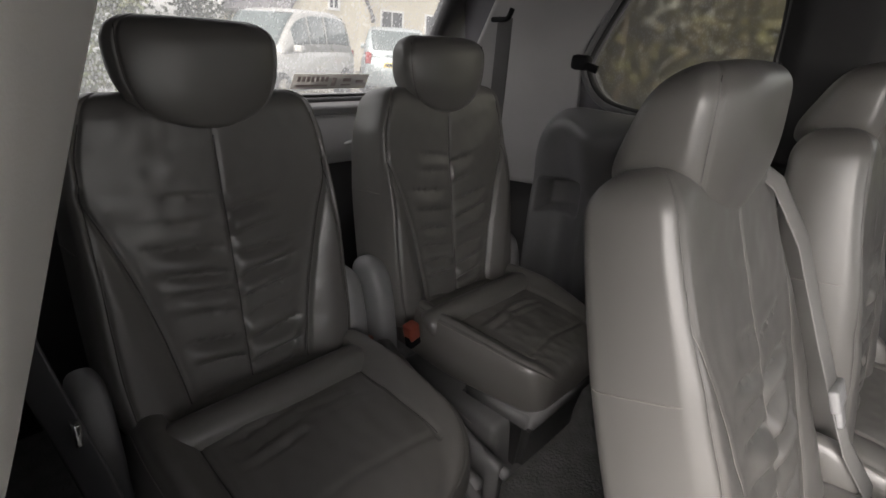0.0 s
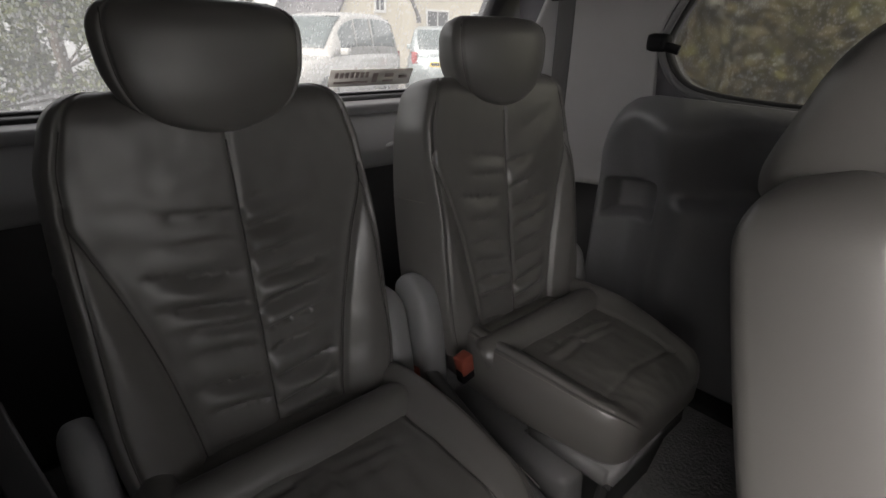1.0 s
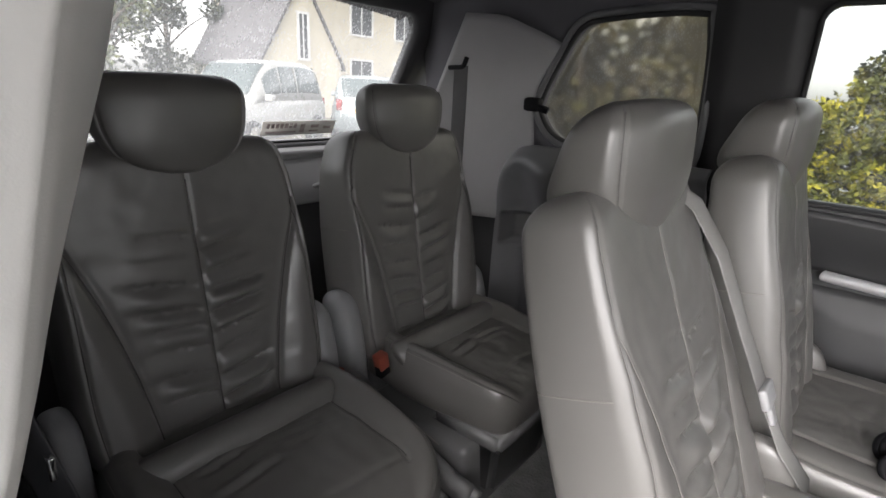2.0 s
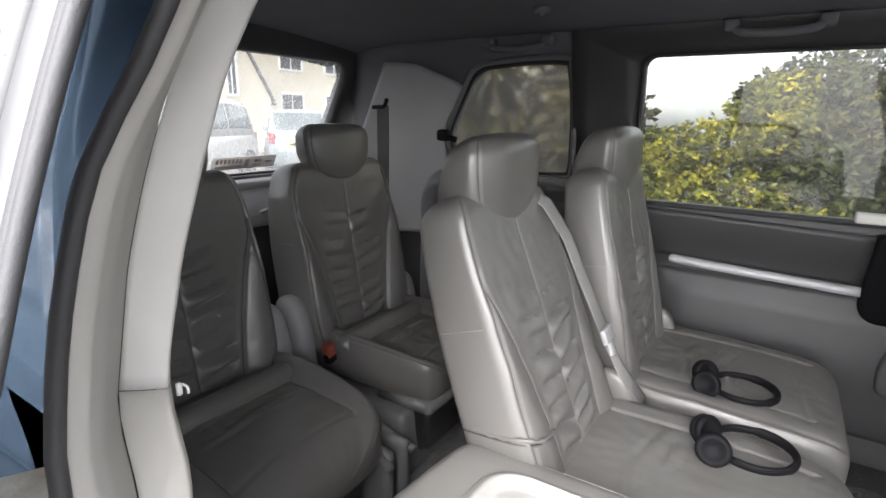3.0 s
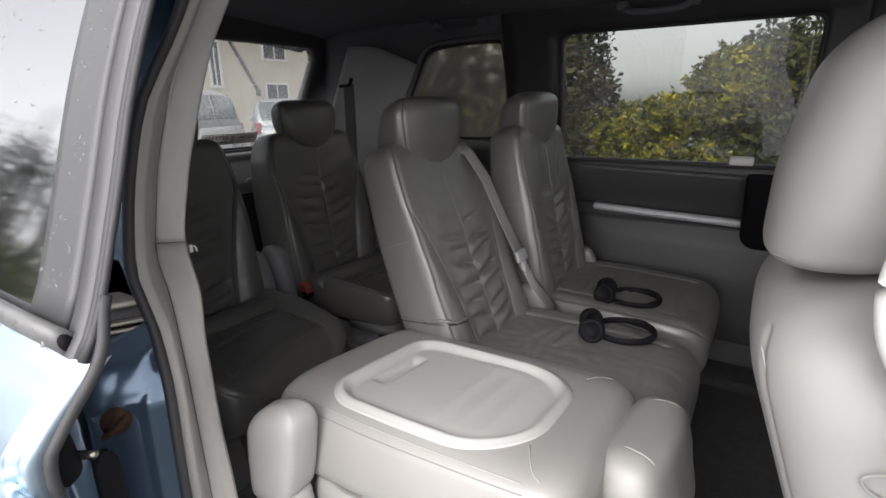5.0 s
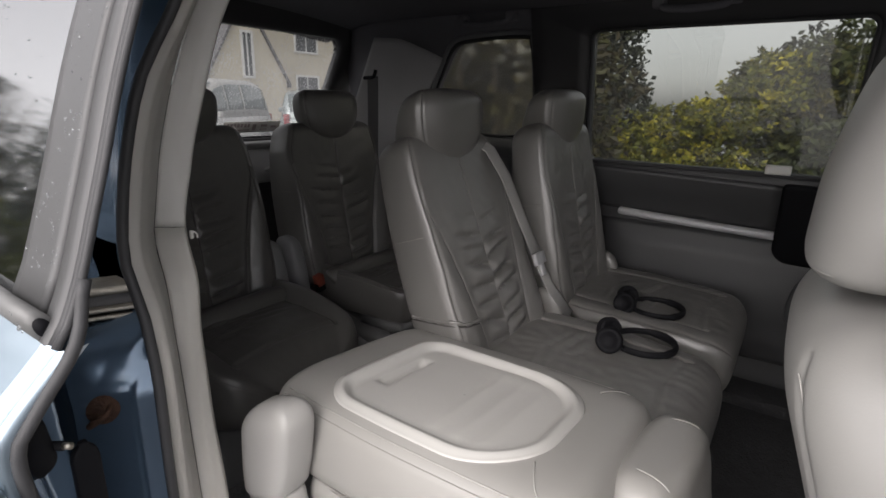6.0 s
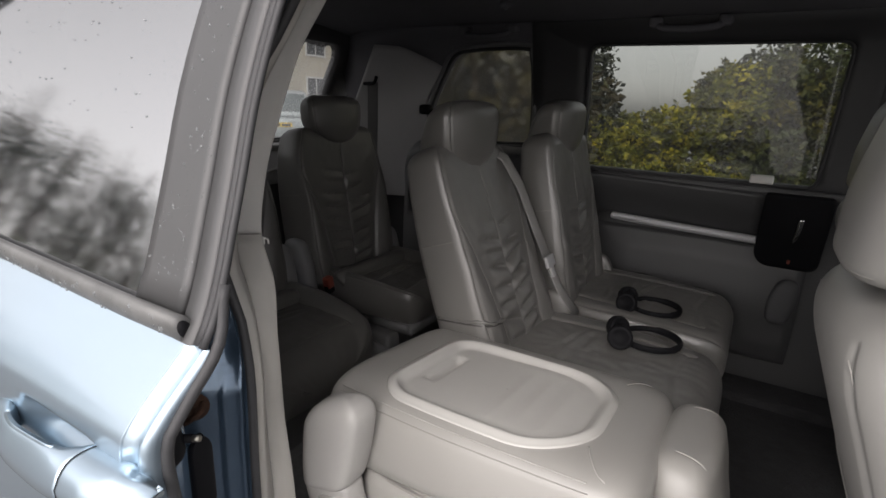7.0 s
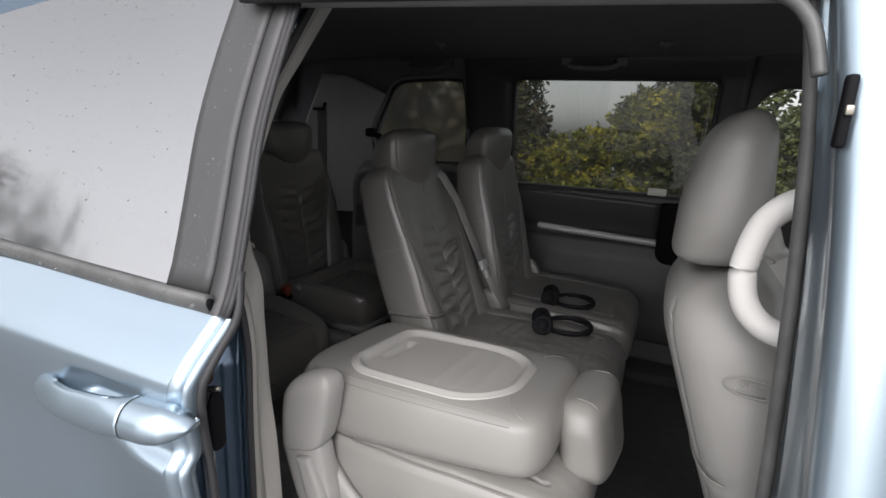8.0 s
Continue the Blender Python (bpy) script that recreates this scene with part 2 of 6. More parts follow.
def pad(bm, length, half_w, half_d, place, front=None, back=None, expo=4.0, end=(0.05, 0.05), nf=72, nb=24, nv=64, mid=None, fade=8):
    """An upholstered pad: its axis runs along v, its front faces +depth. place(depth, across, along) gives the point."""
    loops = []
    for k in range(nv + 1):
        v = 0.5 - 0.5 * math.cos(math.pi * k / nv)
        a = v * length
        cut = 0.0
        for e, d in ((end[0], a), (end[1], length - a)):
            if d < e:
                q = (e - d) / e
                cut = max(cut, e * (1 - (max(1 - q ** 2.4, 0)) ** (1 / 2.4)))
        w, dd = max(half_w(v) - cut, 0.004), max(half_d(v) - cut * min(1.0, half_d(v) / max(end)), 0.004)
        m0 = mid(v) if mid else 0.0
        ring = []
        for i in range(nf):
            q = -1 + 2 * i / (nf - 1)
            s = 0.65 * q + 0.35 * math.sin(math.pi / 2 * q)
            x = dd * max(1 - abs(s) ** expo, 0) ** (1 / expo)
            if front:
                x += front(s, v) * (1 - abs(s) ** fade)
            ring.append(place(x + m0, s * w, a))
        for i in range(1, nb - 1):
            s = math.sin(math.pi / 2 * (1 - 2 * i / (nb - 1)))
            x = -dd * max(1 - abs(s) ** expo, 0) ** (1 / expo)
            if back:
                x += back(s, v)
            ring.append(place(x + m0, s * w, a))
        loops.append(ring)
    rings(bm, loops)
    return bm


def rounded(cx, cy, hx, hy, r, n=12, skew=0.0):
    """A rectangle with round corners; r: one radius or four (from +x+y, anticlockwise)."""
    r = r if isinstance(r, (list, tuple)) else [r] * 4
    out = []
    for c, (sx, sy, a0) in enumerate(((1, 1, 0), (-1, 1, 90), (-1, -1, 180), (1, -1, 270))):
        for k in range(n + 1):
            a = radians(a0 + 90 * k / n)
            x = sx * (hx - r[c]) + r[c] * math.cos(a)
            y = sy * (hy - r[c]) + r[c] * math.sin(a)
            out.append((cx + x + skew * y, cy + y))
    return out


def framed(bm, inner, lo, hi, place, thick, steps=4):
    """A plate from lo to hi with one opening whose edge is the loop inner; place(x, z, depth)."""
    cx, cz = sum(p[0] for p in inner) / len(inner), sum(p[1] for p in inner) / len(inner)
    outer = []
    for x, z in inner:
        dx, dz = x - cx, z - cz
        k = min([((hi[0] if dx > 0 else lo[0]) - cx) / dx if abs(dx) > 1e-6 else 1e9, ((hi[1] if dz > 0 else lo[1]) - cz) / dz if abs(dz) > 1e-6 else 1e9])
        outer.append((cx + dx * k, cz + dz * k))
    for corner in ((lo[0], lo[1]), (hi[0], lo[1]), (lo[0], hi[1]), (hi[0], hi[1])):
        i = min(range(len(outer)), key=lambda q: (outer[q][0] - corner[0]) ** 2 + (outer[q][1] - corner[1]) ** 2)
        outer[i] = corner
    loops = []
    for s in range(steps + 1):
        f = s / steps
        loops.append([place(a[0] + (b[0] - a[0]) * f, a[1] + (b[1] - a[1]) * f, 0) for a, b in zip(inner, outer)])
    for s in range(steps, -1, -1):
        f = s / steps
        loops.append([place(a[0] + (b[0] - a[0]) * f, a[1] + (b[1] - a[1]) * f, thick) for a, b in zip(inner, outer)])
    loops.append(loops[0])
    rings(bm, loops, caps=False)
    bmesh.ops.remove_doubles(bm, verts=bm.verts, dist=1e-5)
    return bm


def sheet(bm, f, nu, nv, thick=None):
    """A grid of points f(u, v), u and v from 0 to 1; thick: a vector that gives it a back."""
    g = [[bm.verts.new(f(i / nu, j / nv)) for j in range(nv + 1)] for i in range(nu + 1)]
    for i in range(nu):
        for j in range(nv):
            bm.faces.new((g[i][j], g[i + 1][j], g[i + 1][j + 1], g[i][j + 1]))
    if thick is not None:
        r = bmesh.ops.extrude_face_region(bm, geom=list(bm.faces))
        bmesh.ops.translate(bm, vec=Vector(thick), verts=[e for e in r["geom"] if isinstance(e, bmesh.types.BMVert)])
    return bm


# ---- the shell of the people carrier (x ahead, y to its left) ----
FLOOR_Z, ROOF_Z = 0.48, 1.70
side_y = table([(0.4, 0.87), (1.02, 0.87), (1.22, 0.785), (1.63, 0.712), (1.70, 0.66)])


def left_wall(x, z, d):
    return Vector((x, side_y(z) + d, z))


bm = bmesh.new()
box(bm, (-1.35, -0.80, FLOOR_Z - 0.10), (2.2, 0.86, FLOOR_Z))
structure("floor", bm, CARPET, "black carpeted floor of the car", "floor", False)


def ceiling_point(u, v):
    x, y = -1.15 + 3.1 * u, -0.70 + 1.40 * v
    return Vector((x, y, ROOF_Z + 0.035 * (1 - (y / 0.70) ** 2) - 0.06 * max(0, (-x - 0.75) / 0.4) ** 2))


bm = bmesh.new()
sheet(bm, ceiling_point, 40, 20, (0, 0, 0.05))
structure("ceiling", bm, HEADLINER, "dark grey cloth headliner under the car roof", "ceiling")

# left side: quarter, sliding door and front door, each with its opening
FAR_WIN = rounded(0.41, 1.425, 0.36, 0.207, [0.03, 0.03, 0.03, 0.03], 10, 0.02)
QUARTER = [(p.x, p.y) for p in smooth_path([(-0.175, 1.283, 0), (-0.155, 1.305, 0), (-0.150, 1.45, 0), (-0.158, 1.595, 0), (-0.185, 1.625, 0), (-0.38, 1.622, 0), (-0.475, 1.603, 0), (-0.535, 1.525, 0), (-0.595, 1.415, 0), (-0.598, 1.370, 0), (-0.560, 1.315, 0), (-0.49, 1.288, 0), (-0.33, 1.278, 0), (-0.175, 1.283, 0)], 5)][:-1]
FRONT_WIN = rounded(1.32, 1.42, 0.42, 0.19, [0.05, 0.10, 0.03, 0.05], 10, -0.10)
bm = bmesh.new()
framed(bm, QUARTER, (-1.06, 1.22), (-0.143, 1.72), left_wall, 0.05)
structure("wall_left_rear", bm, HEADLINER, "dark grey lining round the rear quarter window", "wall")
bm = bmesh.new()
framed(bm, FAR_WIN, (-0.143, 1.21), (0.86, 1.72), left_wall, 0.05)
structure("wall_left_middle", bm, PLASTIC, "dark grey trim round the sliding door window", "wall")
bm = bmesh.new()
framed(bm, FRONT_WIN, (0.86, 1.21), (2.0, 1.72), left_wall, 0.05)
structure("wall_left_front", bm, PLASTIC, "dark grey trim round the front door window", "wall")
bm = bmesh.new()
sheet(bm, lambda u, v: left_wall(-1.30 + 3.4 * u, FLOOR_Z + (1.222 - FLOOR_Z) * v, 0.004), 20, 14, (0, 0.05, 0))
structure("wall_left_lower", bm, PLASTIC, "dark grey lower side trim of the car", "wall")


def pane(name, loop, place, mat, label):
    bm = bmesh.new()
    bm.faces.new([bm.verts.new(place(x, z, 0.03)) for x, z in loop])
    bmesh.ops.triangulate(bm, faces=bm.faces)
    ob = structure(name, bm, mat, label, "window", False)
    ob.visible_shadow = mat is GLASS_TINT
    face_to(ob, (0.3, 0.0, 1.2))
    return ob


def rubber(name, loop, place, r, label):
    bm = bmesh.new()
    pts = [place(x, z, -0.002) for x, z in loop]
    tube(bm, pts + pts[:2], r, 8)
    structure(name, bm, RUBBER, label, "trim")


rubber("trim_window_rubber", FAR_WIN, left_wall, 0.0055, "black rubber round the sliding door window")
rubber("trim_quarter_rubber", QUARTER, left_wall, 0.008, "black rubber round the quarter window")
pane("window_1", FAR_WIN, left_wall, GLASS_TINT, "tinted sliding door window with drops of rain")
pane("window_2", QUARTER, left_wall, GLASS_QUARTER, "dark tinted rear quarter window with drops of rain")
pane("window_3", FRONT_WIN, left_wall, GLASS_CLEAR, "clear front door window")
pane("window_4", FRONT_WIN, lambda x, z, d: Vector((x, -side_y(z) - d, z)), GLASS_CLEAR, "clear front door window beside the driver")

# rear: tailgate with its wide window
def rear_wall(y, z, d):
    return Vector((-1.22 + 0.55 * max(z - 1.24, 0) - d, y, z))


REAR_WIN = rounded(0.03, 1.445, 0.635, 0.20, 0.06, 10)
bm = bmesh.new()
framed(bm, REAR_WIN, (-0.84, 1.235), (0.84, 1.74), rear_wall, 0.05)
structure("wall_rear", bm, PLASTIC_DARK, "dark frame round the rear window", "wall")
bm = bmesh.new()
bm.faces.new([bm.verts.new(rear_wall(x, z, 0.03)) for x, z in REAR_WIN])
bmesh.ops.triangulate(bm, faces=bm.faces)
rear_pane = structure("window_4", bm, GLASS_REAR, "rear window streaked with rain", "window", False)
rear_pane.visible_shadow = False
face_to(rear_pane, (0.3, 0.0, 1.2))


def gate_point(u, v):
    z = FLOOR_Z + (1.24 - FLOOR_Z) * v
    return Vector((-1.22 + 0.05 * math.sin(v * 3.1) + 0.05 * v ** 6, -0.84 + 1.68 * u, z))


bm = bmesh.new()
sheet(bm, gate_point, 12, 24, (-0.06, 0, 0))
structure("wall_rear_lower", bm, PLASTIC_DARK, "dark plastic lining of the tailgate", "wall")
bm = bmesh.new()
box(bm, (-1.24, -0.78, 1.205), (-1.10, 0.70, 1.232), 0.01)
structure("trim", bm, PLASTIC_MID, "grey ledge below the rear window", "trim")
bm = bmesh.new()
sheet(bm, lambda u, v: Vector((-1.120 + 0.075 * math.sin(1.57 * (1 - v)) - 0.06 * max(0, 0.25 - v), -0.80 + 1.50 * u, 1.080 + 0.150 * v)), 16, 16, (-0.01, 0, 0))
structure("trim_tailgate", bm, PLASTIC_MID, "grey panel of the tailgate below the rear window", "trim")

# right side behind the door opening
right_in = table([(0.4, 0.66), (1.2, 0.66), (1.45, 0.645), (1.72, 0.58)])
bm = bmesh.new()
sheet(bm, lambda u, v: Vector((-1.30 + 1.24 * u, -right_in(FLOOR_Z + 1.24 * v), FLOOR_Z + 1.24 * v)), 8, 20, (0, -0.04, 0))
structure("wall_right_rear", bm, PLASTIC, "grey side lining behind the door opening", "wall")
# right front: from the B pillar forward
bm = bmesh.new()
box(bm, (0.98, -0.86, FLOOR_Z), (2.1, -0.80, 1.22), 0.01)
structure("wall_right_front", bm, PAINT, "light blue front door", "wall")
# out of view; its height is set to hold back light from the front
bm = bmesh.new()
box(bm, (2.0, -0.84, FLOOR_Z), (2.08, 0.86, 1.32), 0.01)
structure("wall_front", bm, PLASTIC_DARK, "dark unseen dashboard bulkhead, raised to block light from ahead", "wall")

# pillar behind the opening: an edging strip, pale lining above the waist, greyer below
C_IN = table([(0.45, 0.105), (0.86, 0.086), (0.98, 0.072), (1.10, 0.066), (1.17, 0.056), (1.24, 0.020), (1.32, 0.004), (1.40, 0.022), (1.48, 0.048), (1.55, 0.096), (1.70, 0.205)])
C_IN_Y = table([(0.45, -0.680), (1.10, -0.679), (1.17, -0.670), (1.24, -0.659), (1.32, -0.632), (1.40, -0.618), (1.48, -0.605), (1.70, -0.586)])
C_BD = table([(0.45, 0.098), (0.98, 0.066), (1.10, 0.058), (1.17, 0.038), (1.24, -0.008), (1.32, -0.010), (1.40, 0.006), (1.48, 0.030), (1.55, 0.084), (1.70, 0.195)])
C_BD_Y = table([(0.45, -0.712), (1.10, -0.710), (1.17, -0.703), (1.24, -0.687), (1.32, -0.670), (1.40, -0.656), (1.48, -0.638), (1.55, -0.628), (1.70, -0.600)])
C_OUT = table([(0.45, 0.095), (0.945, 0.096), (1.08, 0.100), (1.16, 0.090), (1.226, 0.062), (1.29, 0.060), (1.41, 0.068), (1.51, 0.106), (1.70, 0.20)])
C_LEAN = table([(0.45, 0.017), (1.16, 0.017), (1.226, 0.017), (1.29, 0.025), (1.41, 0.052), (1.51, 0.090), (1.70, 0.14)])


def across(keys, u):
    n = len(keys) - 1
    k = min(int(u * n), n - 1)
    t = u * n - k
    return keys[k][0] + (keys[k + 1][0] - keys[k][0]) * t, keys[k][1] + (keys[k + 1][1] - keys[k][1]) * t


def c_trim(z0, z1, name, mat, label):
    bm = bmesh.new()

    def f(u, v):
        z = z0 + (z1 - z0) * v
        i, iy, b, by = C_IN(z), C_IN_Y(z), C_BD(z), C_BD_Y(z)
        e = max(0.0, min(1.0, (z - 1.22) / 0.22))
        x, y = across([(i - 0.04 - 0.045 * e, iy + 0.006 + 0.032 * e), (i - 0.025 - 0.02 * e, iy + 0.006 + 0.016 * e), (i - 0.010, iy + 0.005), (i, iy - 0.003), (i + 0.5 * (b - i) + 0.003, (iy + by) / 2), (b, by)], u)
        return Vector((x, y, z))
    sheet(bm, f, 24, 40)
    bmesh.ops.solidify(bm, geom=list(bm.faces), thickness=0.008)
    return structure(name, bm, mat, label, "trim")


c_trim(1.2408, 1.70, "trim_pillar_upper", TRIM_BEIGE, "pale grey lining of the pillar behind the door")
c_trim(FLOOR_Z, 1.240, "trim_pillar_lower", TRIM_LOWER, "greyish beige lower lining of the pillar")
bm = bmesh.new()


def edging(u, v):
    z = FLOOR_Z + 1.22 * v
    b, by, o, oy = C_BD(z), C_BD_Y(z), C_OUT(z), -0.757 + C_LEAN(z)
    x, y = across([(b - 0.008, by), (b + 0.002, by - 0.002), (b + 0.40 * (o - b), by + 0.34 * (oy - by)), (b + 0.80 * (o - b), by + 0.70 * (oy - by)), (o, oy), (o - 0.004, oy - 0.018)], u)
    return Vector((x, y, z))


sheet(bm, edging, 20, 50)
bmesh.ops.solidify(bm, geom=list(bm.faces), thickness=0.006)
structure("trim_pillar_edging", bm, TRIM_LOWER, "greyish beige edging strip of the door opening", "trim")
bm = bmesh.new()
tube(bm, [(C_OUT(z) + 0.002, -0.776 + C_LEAN(z), z) for z in [0.5 + 0.03 * k for k in range(40)]], 0.0060, 10, 1.0, (0, 1, 0))
structure("trim_weatherstrip", bm, RUBBER, "black rubber weatherstrip of the door opening", "trim")


def rebate(u, v):
    """The painted body behind the seal: a hollow above a rounded shoulder."""
    z = 0.5 + 1.2 * v
    o = C_OUT(z)
    x, y = across([(o + 0.004, -0.772), (o - 0.010, -0.778), (o - 0.026, -0.764), (o - 0.045, -0.742), (o - 0.066, -0.733), (o - 0.095, -0.730), (o - 0.20, -0.730), (o - 0.80, -0.76)], u)
    q = o - 0.050 + 0.30 * max(0.0, min(0.07, 1.125 - z)) - x
    out = ease((q + 0.008) / 0.02)
    y -= ease((1.142 - z) / 0.035) * 2.0 * (0.004 * out + max(0.0, min(0.045, q)) + 0.10 * max(0.0, min(0.06, q - 0.045)))
    return Vector((x, y + C_LEAN(z) * (1 - 0.6 * out), z))


# shade of the rebate is part of its darker paint colour
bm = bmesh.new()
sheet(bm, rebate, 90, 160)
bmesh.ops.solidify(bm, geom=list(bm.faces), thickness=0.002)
structure("wall_right_quarter", bm, PAINT_SHADED, "light blue painted rebate of the body, darkened for shade", "wall")
# roof rail above the opening
bm = bmesh.new()
tube(bm, [(x, -0.70 - 0.0 * x, 1.642 - 0.035 * x) for x in (0.1, 0.3, 0.5, 0.7, 0.82)], 0.032, 14)
structure("trim_roof_rail", bm, PLASTIC_MID, "grey trim above the door opening", "trim")
bm = bmesh.new()
tube(bm, [(x, -0.735, 1.622 - 0.035 * x) for x in (0.1, 0.3, 0.5, 0.7, 0.84)], 0.013, 10)
structure("trim_weatherstrip_top", bm, RUBBER, "black rubber strip along the top of the door opening", "trim")
bm = bmesh.new()
sheet(bm, lambda u, v: Vector((0.16 + 1.9 * u, -0.735 + 0.06 * v ** 2 - 0.02 * math.sin(v * 3.14), 1.63 + 0.14 * v)), 6, 8, (0, 0.02, 0.0))
structure("roof_edge", bm, PAINT, "light blue roof edge over the door opening", "roof")
bm = bmesh.new()
tube(bm, smooth_path([(0.56, -0.738, 1.603), (0.68, -0.740, 1.598), (0.748, -0.748, 1.582), (0.776, -0.760, 1.555), (0.789, -0.767, 1.51)], 8), 0.0065, 10)
structure("trim_weatherstrip_corner", bm, RUBBER_GREY, "grey rubber strip round the corner of the door opening", "trim")
# B pillar: lining, weatherstrip, painted outside with its latch plate
B_EDGE = table([(0.45, 0.835), (1.05, 0.825), (1.24, 0.815), (1.43, 0.80), (1.57, 0.78), (1.68, 0.755)])
B_Z = [0.5 + 0.04 * k for k in range(30)]
bm = bmesh.new()
rings(bm, [[(B_EDGE(z) + dx, y, z) for dx, y in ((0.16, -0.655), (0.02, -0.655), (0.006, -0.664), (0.003, -0.68), (0.005, -0.70), (0.02, -0.712), (0.16, -0.712))] for z in B_Z])
structure("trim_pillar_front", bm, PLASTIC_MID, "grey lining of the pillar ahead of the opening", "trim")
bm = bmesh.new()
tube(bm, [(B_EDGE(z) + 0.003, -0.7135, z) for z in B_Z], 0.0075, 10, 1.0, (0, 1, 0))
structure("trim_weatherstrip_front", bm, RUBBER_GREY, "grey rubber weatherstrip beside the pillar", "trim")
b_out = table([(0.45, -0.90), (1.0, -0.89), (1.2, -0.86), (1.66, -0.77)])
bm = bmesh.new()
rings(bm, [[(B_EDGE(z) + dx, b_out(z) + dy, z) for dx, dy in ((0.030, -0.722 - b_out(z)), (0.010, -0.7221 - b_out(z)), (0.006, 0.5 * (-0.722 - b_out(z)) + 0.0375), (0.012, 0.075), (0.018, 0.045), (0.008, 0.030), (0.010, 0.012), (0.020, 0.003), (0.06, 0.0), (0.065, 0.010), (0.072, 0.010), (0.077, 0.0), (0.17, 0.0), (0.17, -0.722 - b_out(z)))] for z in B_Z])
structure("wall_right_pillar", bm, PAINT, "light blue painted pillar and front door edge", "wall")
t = thing("latch_plate", (0.83, -0.80, 1.48), "black latch plate on the light blue pillar", "latch")
bm = bmesh.new()
box(bm, (0.801, b_out(1.48) - 0.002, 1.450), (0.8095, b_out(1.48) + 0.012, 1.508), 0.003)
part("plate", bm, BLACK, t)
bm = bmesh.new()
box(bm, (0.803, b_out(1.48) - 0.006, 1.476), (0.809, b_out(1.48) - 0.002, 1.484), 0.001)
part("striker", bm, STEEL, t)
# grab handle on the pillar
t = thing("grab_handle", (0.80, -0.65, 1.31), "cream ring-shaped grab handle on the door pillar", "handle")
bm = bmesh.new()
tube(bm, smooth_path([(0.84, -0.652, 1.392), (0.812, -0.645, 1.386), (0.789, -0.640, 1.362), (0.778, -0.638, 1.325), (0.776, -0.638, 1.292), (0.785, -0.640, 1.258), (0.808, -0.645, 1.236), (0.84, -0.652, 1.230)], 8), 0.0155, 14)
grip = part("grip", bm, TRIM_BEIGE, t)
for z in (1.391, 1.231):
    bm = bmesh.new()
    pad(bm, 0.036, lambda v: 0.020, lambda v: 0.019, lambda d, w, a: Vector((0.822 + a, -0.650 + d, z + w)), None, None, 3.0, (0.008, 0.008), 16, 12, 12)
    part("mount", bm, TRIM_BEIGE, t)


# ---- seats ----
def wing(v):
    """Half the breadth of the pleated middle of a backrest, as a share of its half width."""
    return 0.52 + 0.40 * min(v / 0.72, 1) ** 1.9


def pleats(s, v, rows, seed, lo, hi):
    """Gathered leather on both sides of a centre seam: uneven rolls with sharp tucks between them."""
    a = abs(s)
    k = 0.5 if s > 0 else 0.0
    phase = rows * (v - 0.06 * a) + 0.55 * noise.noise((k * 8, v * 6, seed)) + 0.16 * noise.noise((s * 2.2, v * 6, seed + 1)) + k
    row = math.floor(phase)
    q = phase - row
    roll = math.sin(math.pi * q ** 0.75)
    amount = max(0.15, min(1.3, 0.62 + 1.5 * noise.noise((k * 9 + seed, row * 1.73, 0.5))))
    at = 0.26 + 0.30 * noise.noise((k * 5 + 2, row * 2.31, seed))
    reach = ease(1.15 - abs(a - at) / 0.34)
    return (0.0056 * roll - 0.0030) * amount * reach * ease((v - lo) * 11) * ease((hi - v) * 9)


def seat_back_front(wrinkle=1.0, seed=0, dish=0.020, high=0.76):
    """Relief of a backrest: side bolsters, a stitched edge, a centre seam and pleated leather between curved seams."""
    def f(s, v):
        a = abs(s)
        edge = wing(v)
        g = min(1.0, dish / 0.02)
        x = dish * ease((a - edge + 0.10) / 0.32) * ease((0.86 - v) / 0.22) - 0.006 * (1 - a * a)
        if v < 0.76:
            x -= 0.0075 * g * g * bump_at(a, edge, 0.020) * min(1, v * 10)
        x -= 0.0036 * g * bump_at(s, 0, 0.018) * (v > 0.05)
        x += 0.0030 * bump_at(a, 0.955, 0.020) - 0.0030 * bump_at(a, 0.915, 0.018)
        inside = ease((edge - a) / 0.20) * (1 - 0.75 * bump_at(s, 0, 0.035)) * (1 - 0.40 * ease((a - 0.35) / 0.25))
        x += wrinkle * pleats(s, v, 13.0, seed, 0.04, high) * inside
        x += 0.0022 * noise.noise((s * 3, v * 8, seed + 5)) + 0.0012 * noise.noise((s * 7, v * 19, seed + 6))
        return x
    return f


